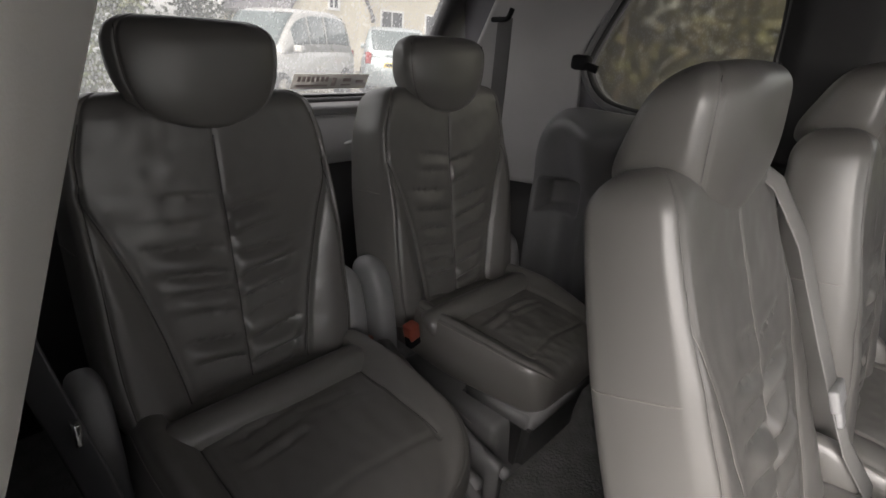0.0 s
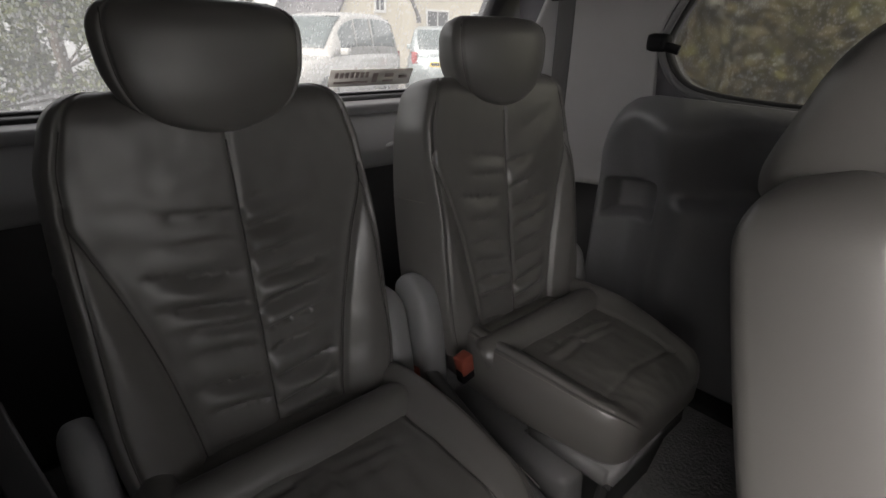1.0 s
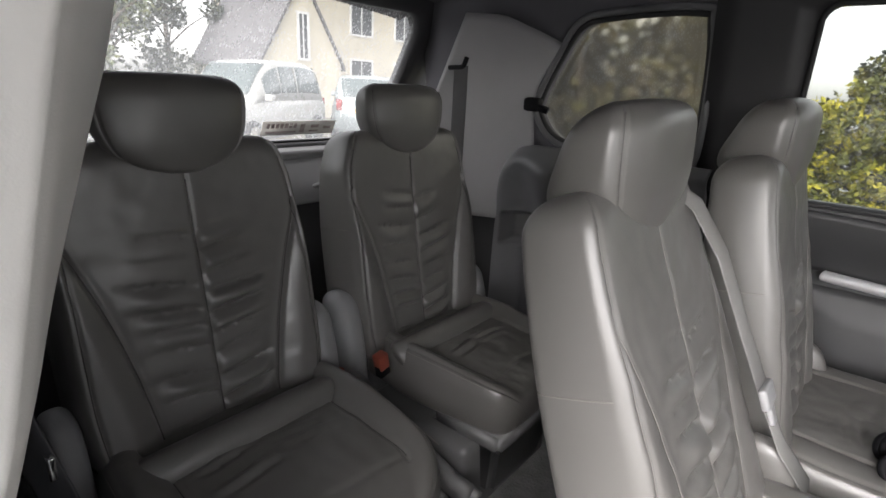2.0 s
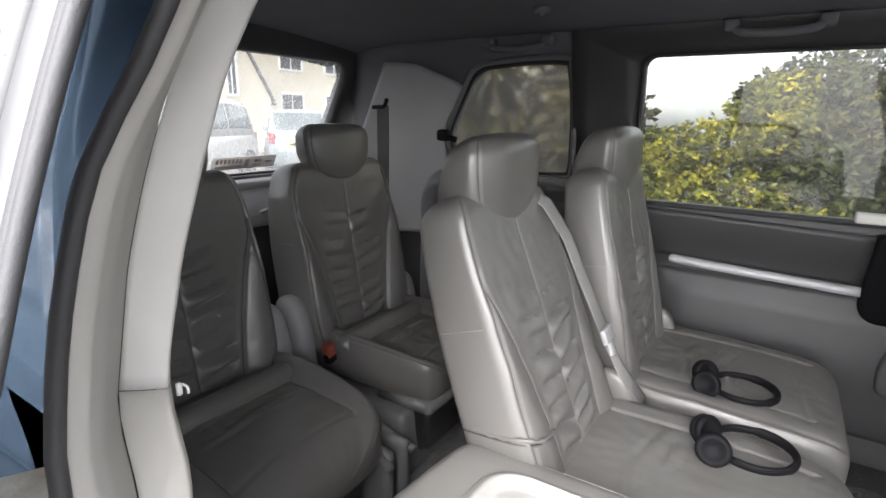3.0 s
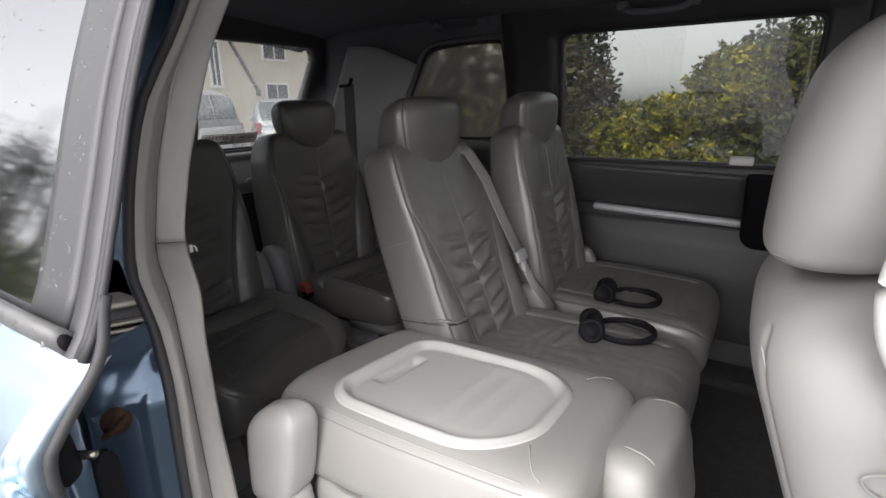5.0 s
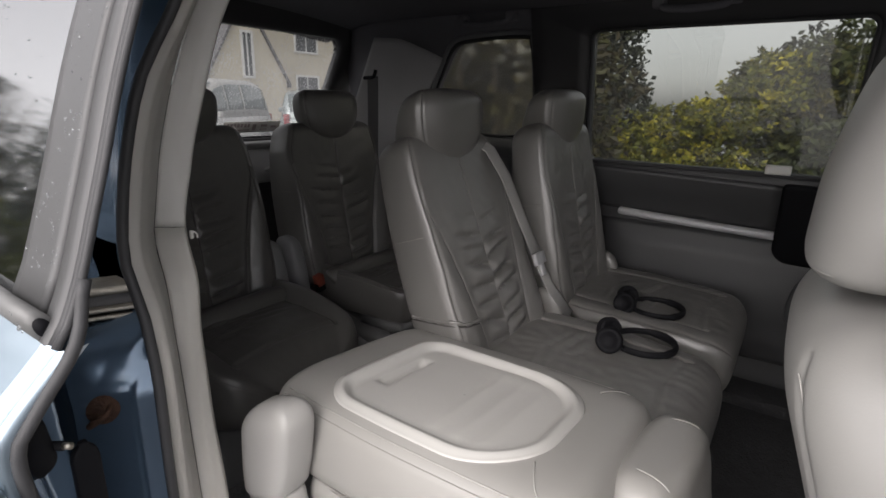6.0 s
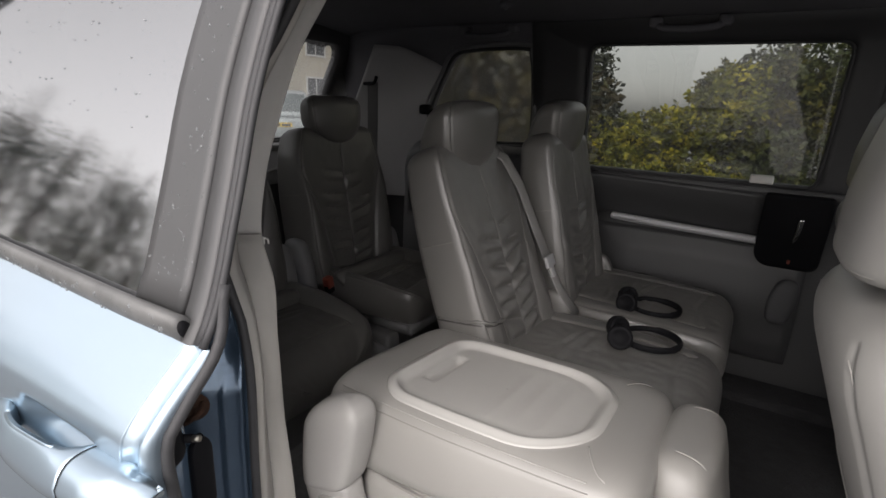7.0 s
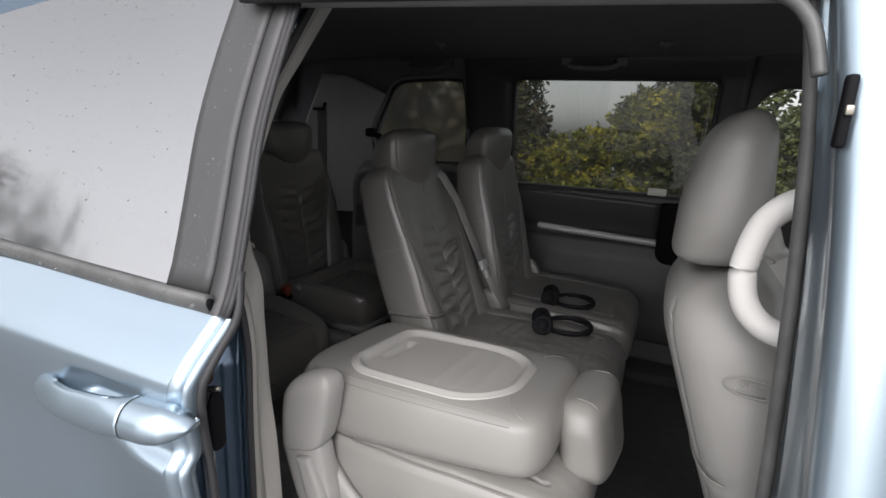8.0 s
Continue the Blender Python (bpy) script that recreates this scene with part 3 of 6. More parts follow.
def backrest_shape(bm, pivot, lean, half, height, thick, seed, wrinkle=1.0, parent=None, seam=0.0013, dish=0.020, deep=1.0, shape=((0, 0.95), (0.25, 1.0), (0.6, 0.985), (0.82, 0.955), (0.93, 0.88), (1, 0.84)), thread=None, high=0.76, expo=9.0):
    c, s = math.cos(radians(lean)), math.sin(radians(lean))

    def place(d, w, a):
        d -= thick
        return Vector((pivot[0] + d * c - a * s, pivot[1] + w, pivot[2] + a * c + d * s))
    hw = table([(v, half * q) for v, q in shape])
    hd = table([(0, thick * deep), (0.5, thick), (1, thick * 0.80)])
    relief = seat_back_front(wrinkle, seed, dish, high)

    def mid(v):
        return thick - hd(v)
    pad(bm, height, hw, hd, place, relief, None, expo, (0.022, 0.045), 200, 28, 190, mid, 26)
    if parent:
        def surf(q, v):
            return place(mid(v) + hd(v) * max(1 - abs(q) ** expo, 0) ** (1 / expo) + relief(q, v) * (1 - abs(q) ** 26) + 0.0006, q * hw(v), v * height)

        def side(q, d, v):
            return place(mid(v) + d, q * (hw(v) * (1 - min(abs(d) / hd(v), 1) ** expo) ** (1 / expo) + 0.0002), v * height)
        for line in ([surf(0, 0.05 + 0.82 * k / 60) for k in range(61)], *[[surf(q * wing(v), v) for v in [0.05 + 0.70 * k / 40 for k in range(41)]] for q in (-1, 1)]):
            b2 = bmesh.new()
            tube(b2, line, seam, 6)
            part("seam", b2, thread or SEAM, parent, "stitched seam")
        for q in (-1, 1):
            b2 = bmesh.new()
            tube(b2, [surf(q * 0.918, v) for v in [0.06 + 0.86 * k / 60 for k in range(61)]], seam * 0.7, 6)
            part("piping", b2, thread or SEAM, parent, "piping along the edge")
            b2 = bmesh.new()
            tube(b2, [side(q, hd(0.56) * (-0.88 + 1.7 * k / 16), 0.60 - 0.01 * k / 16) for k in range(17)], 0.0009, 6)
            part("stitching", b2, STITCH_GREY, parent, "grey stitched seam")
            b2 = bmesh.new()
            tube(b2, [side(q, hd(0.02) * (-0.90 + 1.8 * k / 16), 0.045) for k in range(17)], 0.0022, 6)
            part("hem", b2, SEAM, parent, "dark hem along the lower edge")
    return place


def headrest_shape(bm, place, start, height, half, thick, fwd=0.02, parent=None, seam=0.0010, tilt=0.07):
    """A headrest: a flat-topped front panel that dips to a round tongue, stitched to side panels, its back sloping in to the top."""
    hw = table([(0, half * 0.30), (0.06, half * 0.53), (0.16, half * 0.75), (0.30, half * 0.89), (0.50, half * 0.975), (0.72, half), (0.9, half * 0.985), (1, half * 0.93)])
    hd = table([(0, thick * 0.85), (0.35, thick), (0.8, thick * 0.93), (1, thick * 0.82)])
    expo = 3.4

    def front(s, v):
        a = abs(s)
        return -0.010 * a ** 2.2 + 0.0025 * bump_at(a, 0.90, 0.03) - 0.0065 * bump_at(a, 0.86, 0.014) * (v > 0.12) + 0.0016 * noise.noise((s * 2.5, v * 3, half * 90))

    def lay(d, w, a):
        v = a / height
        rise = 0.46 * max(0, thick - d) * max(0, 1 - v) ** 1.1
        back = max(0.0, -d / thick)
        return place(d * (1 - 0.42 * back * v ** 1.4) + fwd + tilt * a, w * (1 - 0.10 * max(0, thick - d) / thick), start + a + rise)
    pad(bm, height, hw, hd, lay, front, None, expo, (0.020, 0.050), 110, 44, 72)
    if parent:
        for q in (-1, 1):
            b2 = bmesh.new()
            tube(b2, [lay(hd(v) * max(1 - 0.86 ** expo, 0) ** (1 / expo) + front(0.86 * q, v) * (1 - 0.86 ** 8) + 0.0004, q * 0.86 * hw(v), v * height) for v in [0.16 + 0.72 * k / 30 for k in range(31)]], seam, 6)
            part("headrest_seam", b2, SEAM, parent, "dark stitched seam of the headrest")


def cushion_shape(bm, x0, x1, y, half, top, thick, seed, bolster=0.018, nose=0.075, expo=6.0, taper=0.94, parent=None, creases=1.0):
    length = x1 - x0

    def place(d, w, a):
        return Vector((x0 + a, y + w, top - thick + d - 0.018 * (a / length) ** 3))

    def edge(v):
        return 0.62 + 0.07 * v

    def front(s, v):
        a = abs(s)
        e = edge(v)
        up = ease((a - e + 0.06) / 0.30)
        z = bolster * up * (1 - 0.62 * ease((v - 0.45) / 0.5)) * ease(0.2 + 4 * v)
        z -= 0.0075 * bump_at(a, e, 0.018) * (v < 0.86)
        z -= 0.0030 * bump_at(v, 0.80 + 0.05 * a, 0.013) * (a < e + 0.03)
        z -= 0.010 * bump_at(v, 0.19, 0.030) * (a < e + 0.1) * (bolster > 0.01)
        z += 0.0028 * bump_at(a, 0.955, 0.020) - 0.0030 * bump_at(a, 0.915, 0.016)
        inside = ease((e - a) / 0.18) * (1 - 0.5 * ease((a - 0.35) / 0.25))
        z += creases * pleats(s + 0.01, v, 15.0, seed, 0.24, 0.62) * inside
        z += 0.0028 * noise.noise((s * 3, v * 6, seed + 7)) + 0.0014 * noise.noise((s * 9, v * 14, seed + 8))
        return z
    hw = table([(0, half * 0.95), (0.4, half), (0.8, half * (1 + taper) / 2), (1, half * taper)])
    hd = table([(0, thick), (1, thick)])
    pad(bm, length, hw, hd, place, front, None, expo, (0.03, nose), 160, 22, 130, None, 26)
    if parent:
        def surf(q, v):
            return place(hd(v) * max(1 - abs(q) ** expo, 0) ** (1 / expo) + front(q, v) * (1 - abs(q) ** 26) + 0.0006, q * hw(v), v * length)
        for line in ([surf(q * edge(v), v) for v in [0.10 + 0.73 * k / 30 for k in range(31)]] for q in (-1, 1)):
            b2 = bmesh.new()
            tube(b2, line, 0.0009, 6)
            part("seam", b2, SEAM, parent, "dark stitched seam")
        for q in (-1, 1):
            b2 = bmesh.new()
            tube(b2, [surf(q * 0.955, v) for v in [0.12 + 0.76 * k / 30 for k in range(31)]], 0.0007, 6)
            part("stitching", b2, STITCH_GREY, parent, "grey stitched edge")


def recliner(parent, x, y, z0, z1, half_y, depth=0.05, label="grey plastic hinge cover", mat=PLASTIC_HINGE):
    bm = bmesh.new()
    hw = table([(0, depth * 0.85), (0.6, depth), (1, depth * 0.75)])
    hd = table([(0, half_y), (1, half_y)])
    pad(bm, z1 - z0, hw, hd, lambda d, w, a: Vector((x + w - 0.18 * a, y + d, z0 + a)), None, None, 3.0, (0.01, depth * 0.75), 28, 20, 24)
    return part("hinge_cover", bm, mat, parent, label)


def buckle(parent, at, turn=0.0):
    m = Matrix.Translation(at) @ pose(0, 0, 0, 0, -12, turn)
    bm = bmesh.new()
    box(bm, (-0.015, -0.010, -0.030), (0.015, 0.010, 0.0), 0.004, m)
    b = part("buckle", bm, BLACK, parent, "seat belt buckle")
    bm = bmesh.new()
    box(bm, (-0.014, -0.0125, -0.010), (0.014, 0.0125, 0.028), 0.004, m)
    part("button", bm, ORANGE, b, "orange red release button")


def third_seat(y, side, label):
    t = thing("rear_seat", (-0.45, y, FLOOR_Z), label, "car seat", "third row seats")
    bm = bmesh.new()
    place = backrest_shape(bm, (-0.605, y, 0.80), 9.5, 0.222, 0.54, 0.066, 3 + y, 4.0, t, 0.0012, 0.026)
    part("backrest", bm, LEATHER_SHADED, t)
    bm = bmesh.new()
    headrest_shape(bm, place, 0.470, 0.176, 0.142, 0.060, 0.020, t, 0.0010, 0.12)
    part("headrest", bm, LEATHER_SHADED, t)
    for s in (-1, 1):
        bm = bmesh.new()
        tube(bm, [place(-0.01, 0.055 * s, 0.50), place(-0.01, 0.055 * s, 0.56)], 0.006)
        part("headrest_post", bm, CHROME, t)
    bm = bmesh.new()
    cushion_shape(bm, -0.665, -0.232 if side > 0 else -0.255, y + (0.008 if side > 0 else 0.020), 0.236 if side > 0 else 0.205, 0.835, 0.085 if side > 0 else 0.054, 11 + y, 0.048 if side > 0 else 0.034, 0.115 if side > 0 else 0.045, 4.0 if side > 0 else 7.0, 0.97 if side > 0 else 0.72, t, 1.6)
    part("cushion", bm, LEATHER_SHADED, t)
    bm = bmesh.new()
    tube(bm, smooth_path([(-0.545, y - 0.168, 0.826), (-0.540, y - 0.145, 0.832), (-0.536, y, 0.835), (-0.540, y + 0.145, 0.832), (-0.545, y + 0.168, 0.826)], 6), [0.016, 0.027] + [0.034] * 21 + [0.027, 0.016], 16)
    part("lumbar_roll", bm, LEATHER_SHADED, t)
    bm = bmesh.new()
    box(bm, (-0.64, y - 0.19, FLOOR_Z), (-0.32, y + 0.19, 0.69), 0.02)
    part("base", bm, SEAT_BASE, t)
    recliner(t, -0.632, y + side * 0.238, 0.70, 0.968, 0.030, 0.055)
    recliner(t, -0.625, y - side * 0.243, 0.70, 0.93, 0.026)
    bm = bmesh.new()
    sheet(bm, lambda u, v: Vector((-0.62 + 0.36 * u, y + side * (0.236 + 0.010 * math.sin(3.14 * u)), 0.50 + (0.235 - 0.06 * u) * v)), 12, 6, (0, side * 0.02, 0))
    part("side_cover", bm, SEAT_BASE, t)
    bm = bmesh.new()
    ys = y + side * 0.252
    tube(bm, smooth_path([(-0.64, ys, 0.80), (-0.60, ys, 0.785), (-0.53, ys, 0.755), (-0.42, ys, 0.715), (-0.32, ys - side * 0.006, 0.675), (-0.25, ys - side * 0.02, 0.645)], 6), 0.013, 10)
    part("side_rail", bm, SEAT_BASE, t, "grey plastic side rail of the seat base")
    bm = bmesh.new()
    y0, y1 = y - 0.15, y + (0.20 if side > 0 else 0.13)
    rings(bm, [[(-0.45, y0 + q, z), (-0.262 - q, y0 + q, z), (-0.262 - q, y1 - q, z), (-0.45, y1 - q, z)] for q, z in ((0.03, 0.555), (0.012, 0.69), (0.0, 0.693), (0.0, 0.722))])
    bmesh.ops.bevel(bm, geom=[e for e in bm.edges if abs(e.verts[0].co.z - e.verts[1].co.z) > 0.01], offset=0.014, segments=3, affect="EDGES")
    part("bin", bm, SEAT_BASE, t, "grey plastic bin below the cushion")
    buckle(t, (-0.535, y + side * 0.235, 0.835) if side < 0 else (-0.615, y + side * 0.262, 0.785), 90 if side < 0 else 0)
    return t


third_seat(0.288, -1, "grey leather third row seat with headrest, upright, darkened for shade")
third_seat(-0.268, 1, "grey leather third row seat beside the door pillar, darkened for shade")


def second_seat(y, half, pivot, lean, label, seed, hr=0.148, seat_y=None, seat_half=0.223, tilt=0.42):
    t = thing("middle_row_seat", (0.38, y, FLOOR_Z), label, "car seat", "second row seats")
    bm = bmesh.new()
    place = backrest_shape(bm, (pivot[0], y, pivot[1]), lean, half, 0.54, 0.068, seed, 4.0, t, 0.0004, 0.010, 1.05, ((0, 0.97), (0.2, 1.0), (0.55, 0.975), (0.8, 0.935), (0.93, 0.89), (1, 0.84)), STITCH_GREY, 0.66, 6.0)
    part("backrest", bm, LEATHER_SHADED, t)
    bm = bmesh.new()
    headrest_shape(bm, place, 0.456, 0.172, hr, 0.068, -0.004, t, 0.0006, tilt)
    part("headrest", bm, LEATHER_SHADED, t)
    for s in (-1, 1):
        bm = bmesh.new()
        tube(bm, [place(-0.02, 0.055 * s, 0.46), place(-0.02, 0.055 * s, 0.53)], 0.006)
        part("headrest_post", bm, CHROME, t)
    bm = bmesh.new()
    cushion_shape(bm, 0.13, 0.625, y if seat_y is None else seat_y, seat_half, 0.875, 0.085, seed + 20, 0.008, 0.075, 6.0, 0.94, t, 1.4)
    part("cushion", bm, LEATHER_SHADED, t)
    bm = bmesh.new()
    box(bm, (0.18, y - half * 0.8, FLOOR_Z), (0.54, y + half * 0.8, 0.72), 0.02)
    part("base", bm, PLASTIC_DARK, t)
    recliner(t, 0.20, y - half - 0.012, 0.76, 0.89, 0.02, mat=LEATHER_SHADED)
    recliner(t, 0.20, y + half + 0.012, 0.76, 0.93, 0.02, mat=LEATHER_SHADED)
    return t, place


mid_seat, mid_place = second_seat(0.008, 0.198, (0.198, 0.845), 22.0, "grey leather middle seat of the second row, reclined", 31)
bm = bmesh.new()
tube(bm, smooth_path([(0.03, -0.1865, 0.950), (0.06, -0.1875, 0.954), (0.10, -0.1880, 0.957), (0.140, -0.1850, 0.965), (0.161, -0.160, 0.958), (0.163, -0.11, 0.952)], 6), [0.0020] + [0.0036 + 0.0012 * math.sin(k * 1.7) for k in range(29)] + [0.002], 8)
part("hem", bm, LEATHER_SHADED, mid_seat, "gathered lower hem of the leather cover")
# solid dark tube painted in as the shade under the hem
bm = bmesh.new()
tube(bm, smooth_path([(0.03, -0.1865, 0.9445), (0.06, -0.188, 0.948), (0.12, -0.188, 0.954), (0.155, -0.170, 0.953), (0.163, -0.12, 0.946)], 6), 0.0024, 8)
part("gap_shade", bm, SEAM, mid_seat, "dark strip drawn for the shade below the hem")
second_seat(0.470, 0.205, (0.212, 0.835), 12.5, "grey leather second row seat beside the far door", 47, 0.148, 0.510, 0.232, 0.30)


# folded seat: its back lies on the cushion and shows a tray
def folded_seat():
    t = thing("folded_seat", (0.33, -0.37, FLOOR_Z), "light grey leather second row seat folded flat, tray on its back", "car seat", "second row seats")
    roll = radians(-6.5)

    def tray(x, y):
        # signed distance to the tray's rim, in metres
        cx, cy, hx, hy = 0.295, -0.39, 0.165, 0.147
        r = 0.105 if x > cx else 0.05
        qx, qy = abs(x - cx) - hx + r, abs(y - cy) - hy + r
        return math.hypot(max(qx, 0), max(qy, 0)) + min(max(qx, qy), 0) - r

    x0, length, half, cy = 0.03, 0.525, 0.215, -0.362

    def place(d, w, a):
        y, z = w, d
        return Vector((x0 + a, cy + y * math.cos(roll) - z * math.sin(roll), 0.892 + z * math.cos(roll) + y * math.sin(roll)))

    def front(s, v):
        x, y = x0 + v * length, cy + s * half
        d = tray(x, y)
        z = 0.0055 * bump_at(d, 0.0, 0.008) - 0.009 / (1 + math.exp((d + 0.012) * 420))
        slot = max(abs(x - 0.168) - 0.010, abs(y + 0.385) - 0.06)
        z -= 0.012 / (1 + math.exp(slot * 420))
        z += 0.004 * bump_at(x, 0.33, 0.06) * (d < -0.02) * bump_at(y, -0.27, 0.03)
        for at in (0.312, 0.352, 0.392):
            z += 0.0022 * bump_at(x, at, 0.011) * (1 / (1 + math.exp((d + 0.032) * 300)))
        return z

    def under(s, v):
        # the leather dips below the tray
        return front(s, v) - 0.010 / (1 + math.exp((tray(x0 + v * length, cy + s * half) - 0.004) * 500))
    bm = bmesh.new()
    hw = table([(0, half * 0.93), (0.5, half), (0.85, half * 0.985), (0.94, half * 0.93), (1, half * 0.84)])
    hd = table([(0, 0.086), (0.4, 0.078), (1, 0.064)])
    expo = 4.6
    pad(bm, length, hw, hd, place, under, None, expo, (0.03, 0.050), 150, 36, 130, lambda v: 0.064 - hd(v))
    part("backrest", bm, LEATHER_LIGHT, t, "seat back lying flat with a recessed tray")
    def top(s, v):
        return place(0.064 - hd(v) * (1 - max(1 - abs(s) ** expo, 0) ** (1 / expo)) + front(s, v) * (1 - abs(s) ** 8) + 0.0006, s * hw(v), v * length)
    # the tray is a plastic moulding set into the leather
    cx, ty, loops = 0.295, -0.39, []
    reach = []
    for k in range(120):
        a = 2 * math.pi * k / 120
        near, far = 0.0, 0.3
        for _ in range(30):
            m = (near + far) / 2
            near, far = (m, far) if tray(cx + m * math.cos(a), ty + m * math.sin(a)) < 0.013 else (near, m)
        reach.append((near * math.cos(a), near * math.sin(a)))
    for q in [1.0] + [1.0 - 0.99 * k / 70 for k in range(71)]:
        lift = Vector((0, 0, -0.004 if not loops else 0.0010))
        loops.append([top((ty + dy * q - cy) / half, (cx + dx * q - x0) / length) + lift for dx, dy in reach])
    bm = bmesh.new()
    rings(bm, loops, True, False)
    part("tray", bm, TRAY, t, "pale grey plastic tray with ribs and a slot")
    for line in ([(-0.93, 0.06 + 0.80 * k / 30) for k in range(31)], [(0.93, 0.10 + 0.74 * k / 24) for k in range(25)],
                 [(-0.90 + 0.28 * k / 10, 0.90 - 0.07 * (k / 10) ** 0.6) for k in range(11)], [(0.90 - 0.27 * k / 10, 0.90 - 0.07 * (k / 10) ** 0.6) for k in range(11)]):
        bm = bmesh.new()
        tube(bm, [top(*q) for q in line], 0.0010, 6)
        part("stitching", bm, STITCH, t, "pale stitched seam")
    bm = bmesh.new()
    tube(bm, [top(-0.975, v) for v in [0.05 + 0.82 * k / 30 for k in range(31)]], 0.0008, 6)
    part("seam", bm, STITCH_GREY, t, "grey stitched welt along the edge")
    bm = bmesh.new()
    tube(bm, smooth_path([top(-0.96, 0.07), place(0.03, -0.208, 0.028), place(-0.02, -0.210, 0.026), place(-0.055, -0.20, 0.03)], 6), 0.0022, 6)
    part("piping", bm, STITCH, t, "pale piping")
    # the headrest hangs down from the end of the seat back
    def hang(d, w, a):
        return Vector((0.584 + d + 0.16 * a + 0.05 * w, -0.300 + w, 0.938 - a - 0.11 * w))
    bm = bmesh.new()
    hw = table([(0, 0.122), (0.35, 0.146), (0.75, 0.144), (1, 0.120)])
    pad(bm, 0.172, hw, lambda v: 0.046 + 0.006 * v, hang, lambda q, v: 0.003 * noise.noise((q * 2, v * 3, 5)), None, 3.6, (0.032, 0.040), 60, 40, 48)
    part("headrest", bm, LEATHER_LIGHT, t)
    for w0, w1 in ((-0.088, -0.098), (0.088, 0.098)):
        bm = bmesh.new()
        tube(bm, smooth_path([hang(-0.030, w0, 0.006), hang(0.0, (w0 + w1) / 2, -0.0005), hang(0.026, w1, 0.004), hang(0.038, w1 * 0.99, 0.022)], 6), 0.0010, 6)
        part("stitching", bm, STITCH, t, "pale stitched seam")
    for y in (-0.365, -0.245):
        bm = bmesh.new()
        tube(bm, [(0.53, y, 0.915 - 0.11 * (y + 0.30)), (0.60, y, 0.908 - 0.11 * (y + 0.30))], 0.009)
        part("headrest_post", bm, WHITE_PLASTIC, t)
    bm = bmesh.new()
    cushion_shape(bm, 0.11, 0.625, -0.365, 0.215, 0.842, 0.08, 77, 0.0, 0.075, 6.0, 0.94, t, 0.5)
    part("cushion", bm, LEATHER_LIGHT, t)
    bm = bmesh.new()
    hw = table([(0, 0.046), (0.35, 0.055), (0.7, 0.057), (1, 0.050)])
    pad(bm, 0.168, hw, lambda v: 0.034, lambda d, w, a: Vector((0.094 + w + 0.12 * a, -0.606 - d, 0.822 + a + 0.32 * w)), None, None, 4.2, (0.018, 0.050), 48, 28, 40)
    part("hinge_cover", bm, SEAT_PLASTIC, t, "grey plastic hinge cover")
    bm = bmesh.new()
    pad(bm, 0.165, table([(0, 0.050), (0.6, 0.044), (1, 0.030)]), lambda v: 0.028, lambda d, w, a: Vector((0.088 + w + 0.26 * a, -0.603 - d, 0.826 - a + 0.25 * w)), None, None, 3.6, (0.008, 0.03), 36, 20, 28)
    part("lower_cover", bm, SEAT_PLASTIC, t, "grey plastic lower cover")
    bm = bmesh.new()
    pad(bm, 0.140, table([(0, 0.017), (0.6, 0.020), (1, 0.014)]), lambda v: 0.013, lambda d, w, a: Vector((0.104 + w + 0.34 * a, -0.630 - d, 0.815 - a + 0.2 * w)), None, None, 3.6, (0.006, 0.012), 24, 16, 20)
    part("release_lever", bm, SEAT_PLASTIC, t, "grey plastic release lever")
    bm = bmesh.new()
    sheet(bm, lambda u, v: Vector((0.115 + 0.20 * u, -0.592, 0.60 + (0.215 - 0.10 * u - 0.06 * math.sin(3.14 * u)) * v)), 14, 6, (0, 0.02, 0))
    part("side_frame", bm, SEAT_PLASTIC, t)
    bm = bmesh.new()
    box(bm, (0.16, -0.54, FLOOR_Z), (0.56, -0.20, 0.69), 0.02)
    part("base", bm, PLASTIC_DARK, t)
    return t


folded_seat()


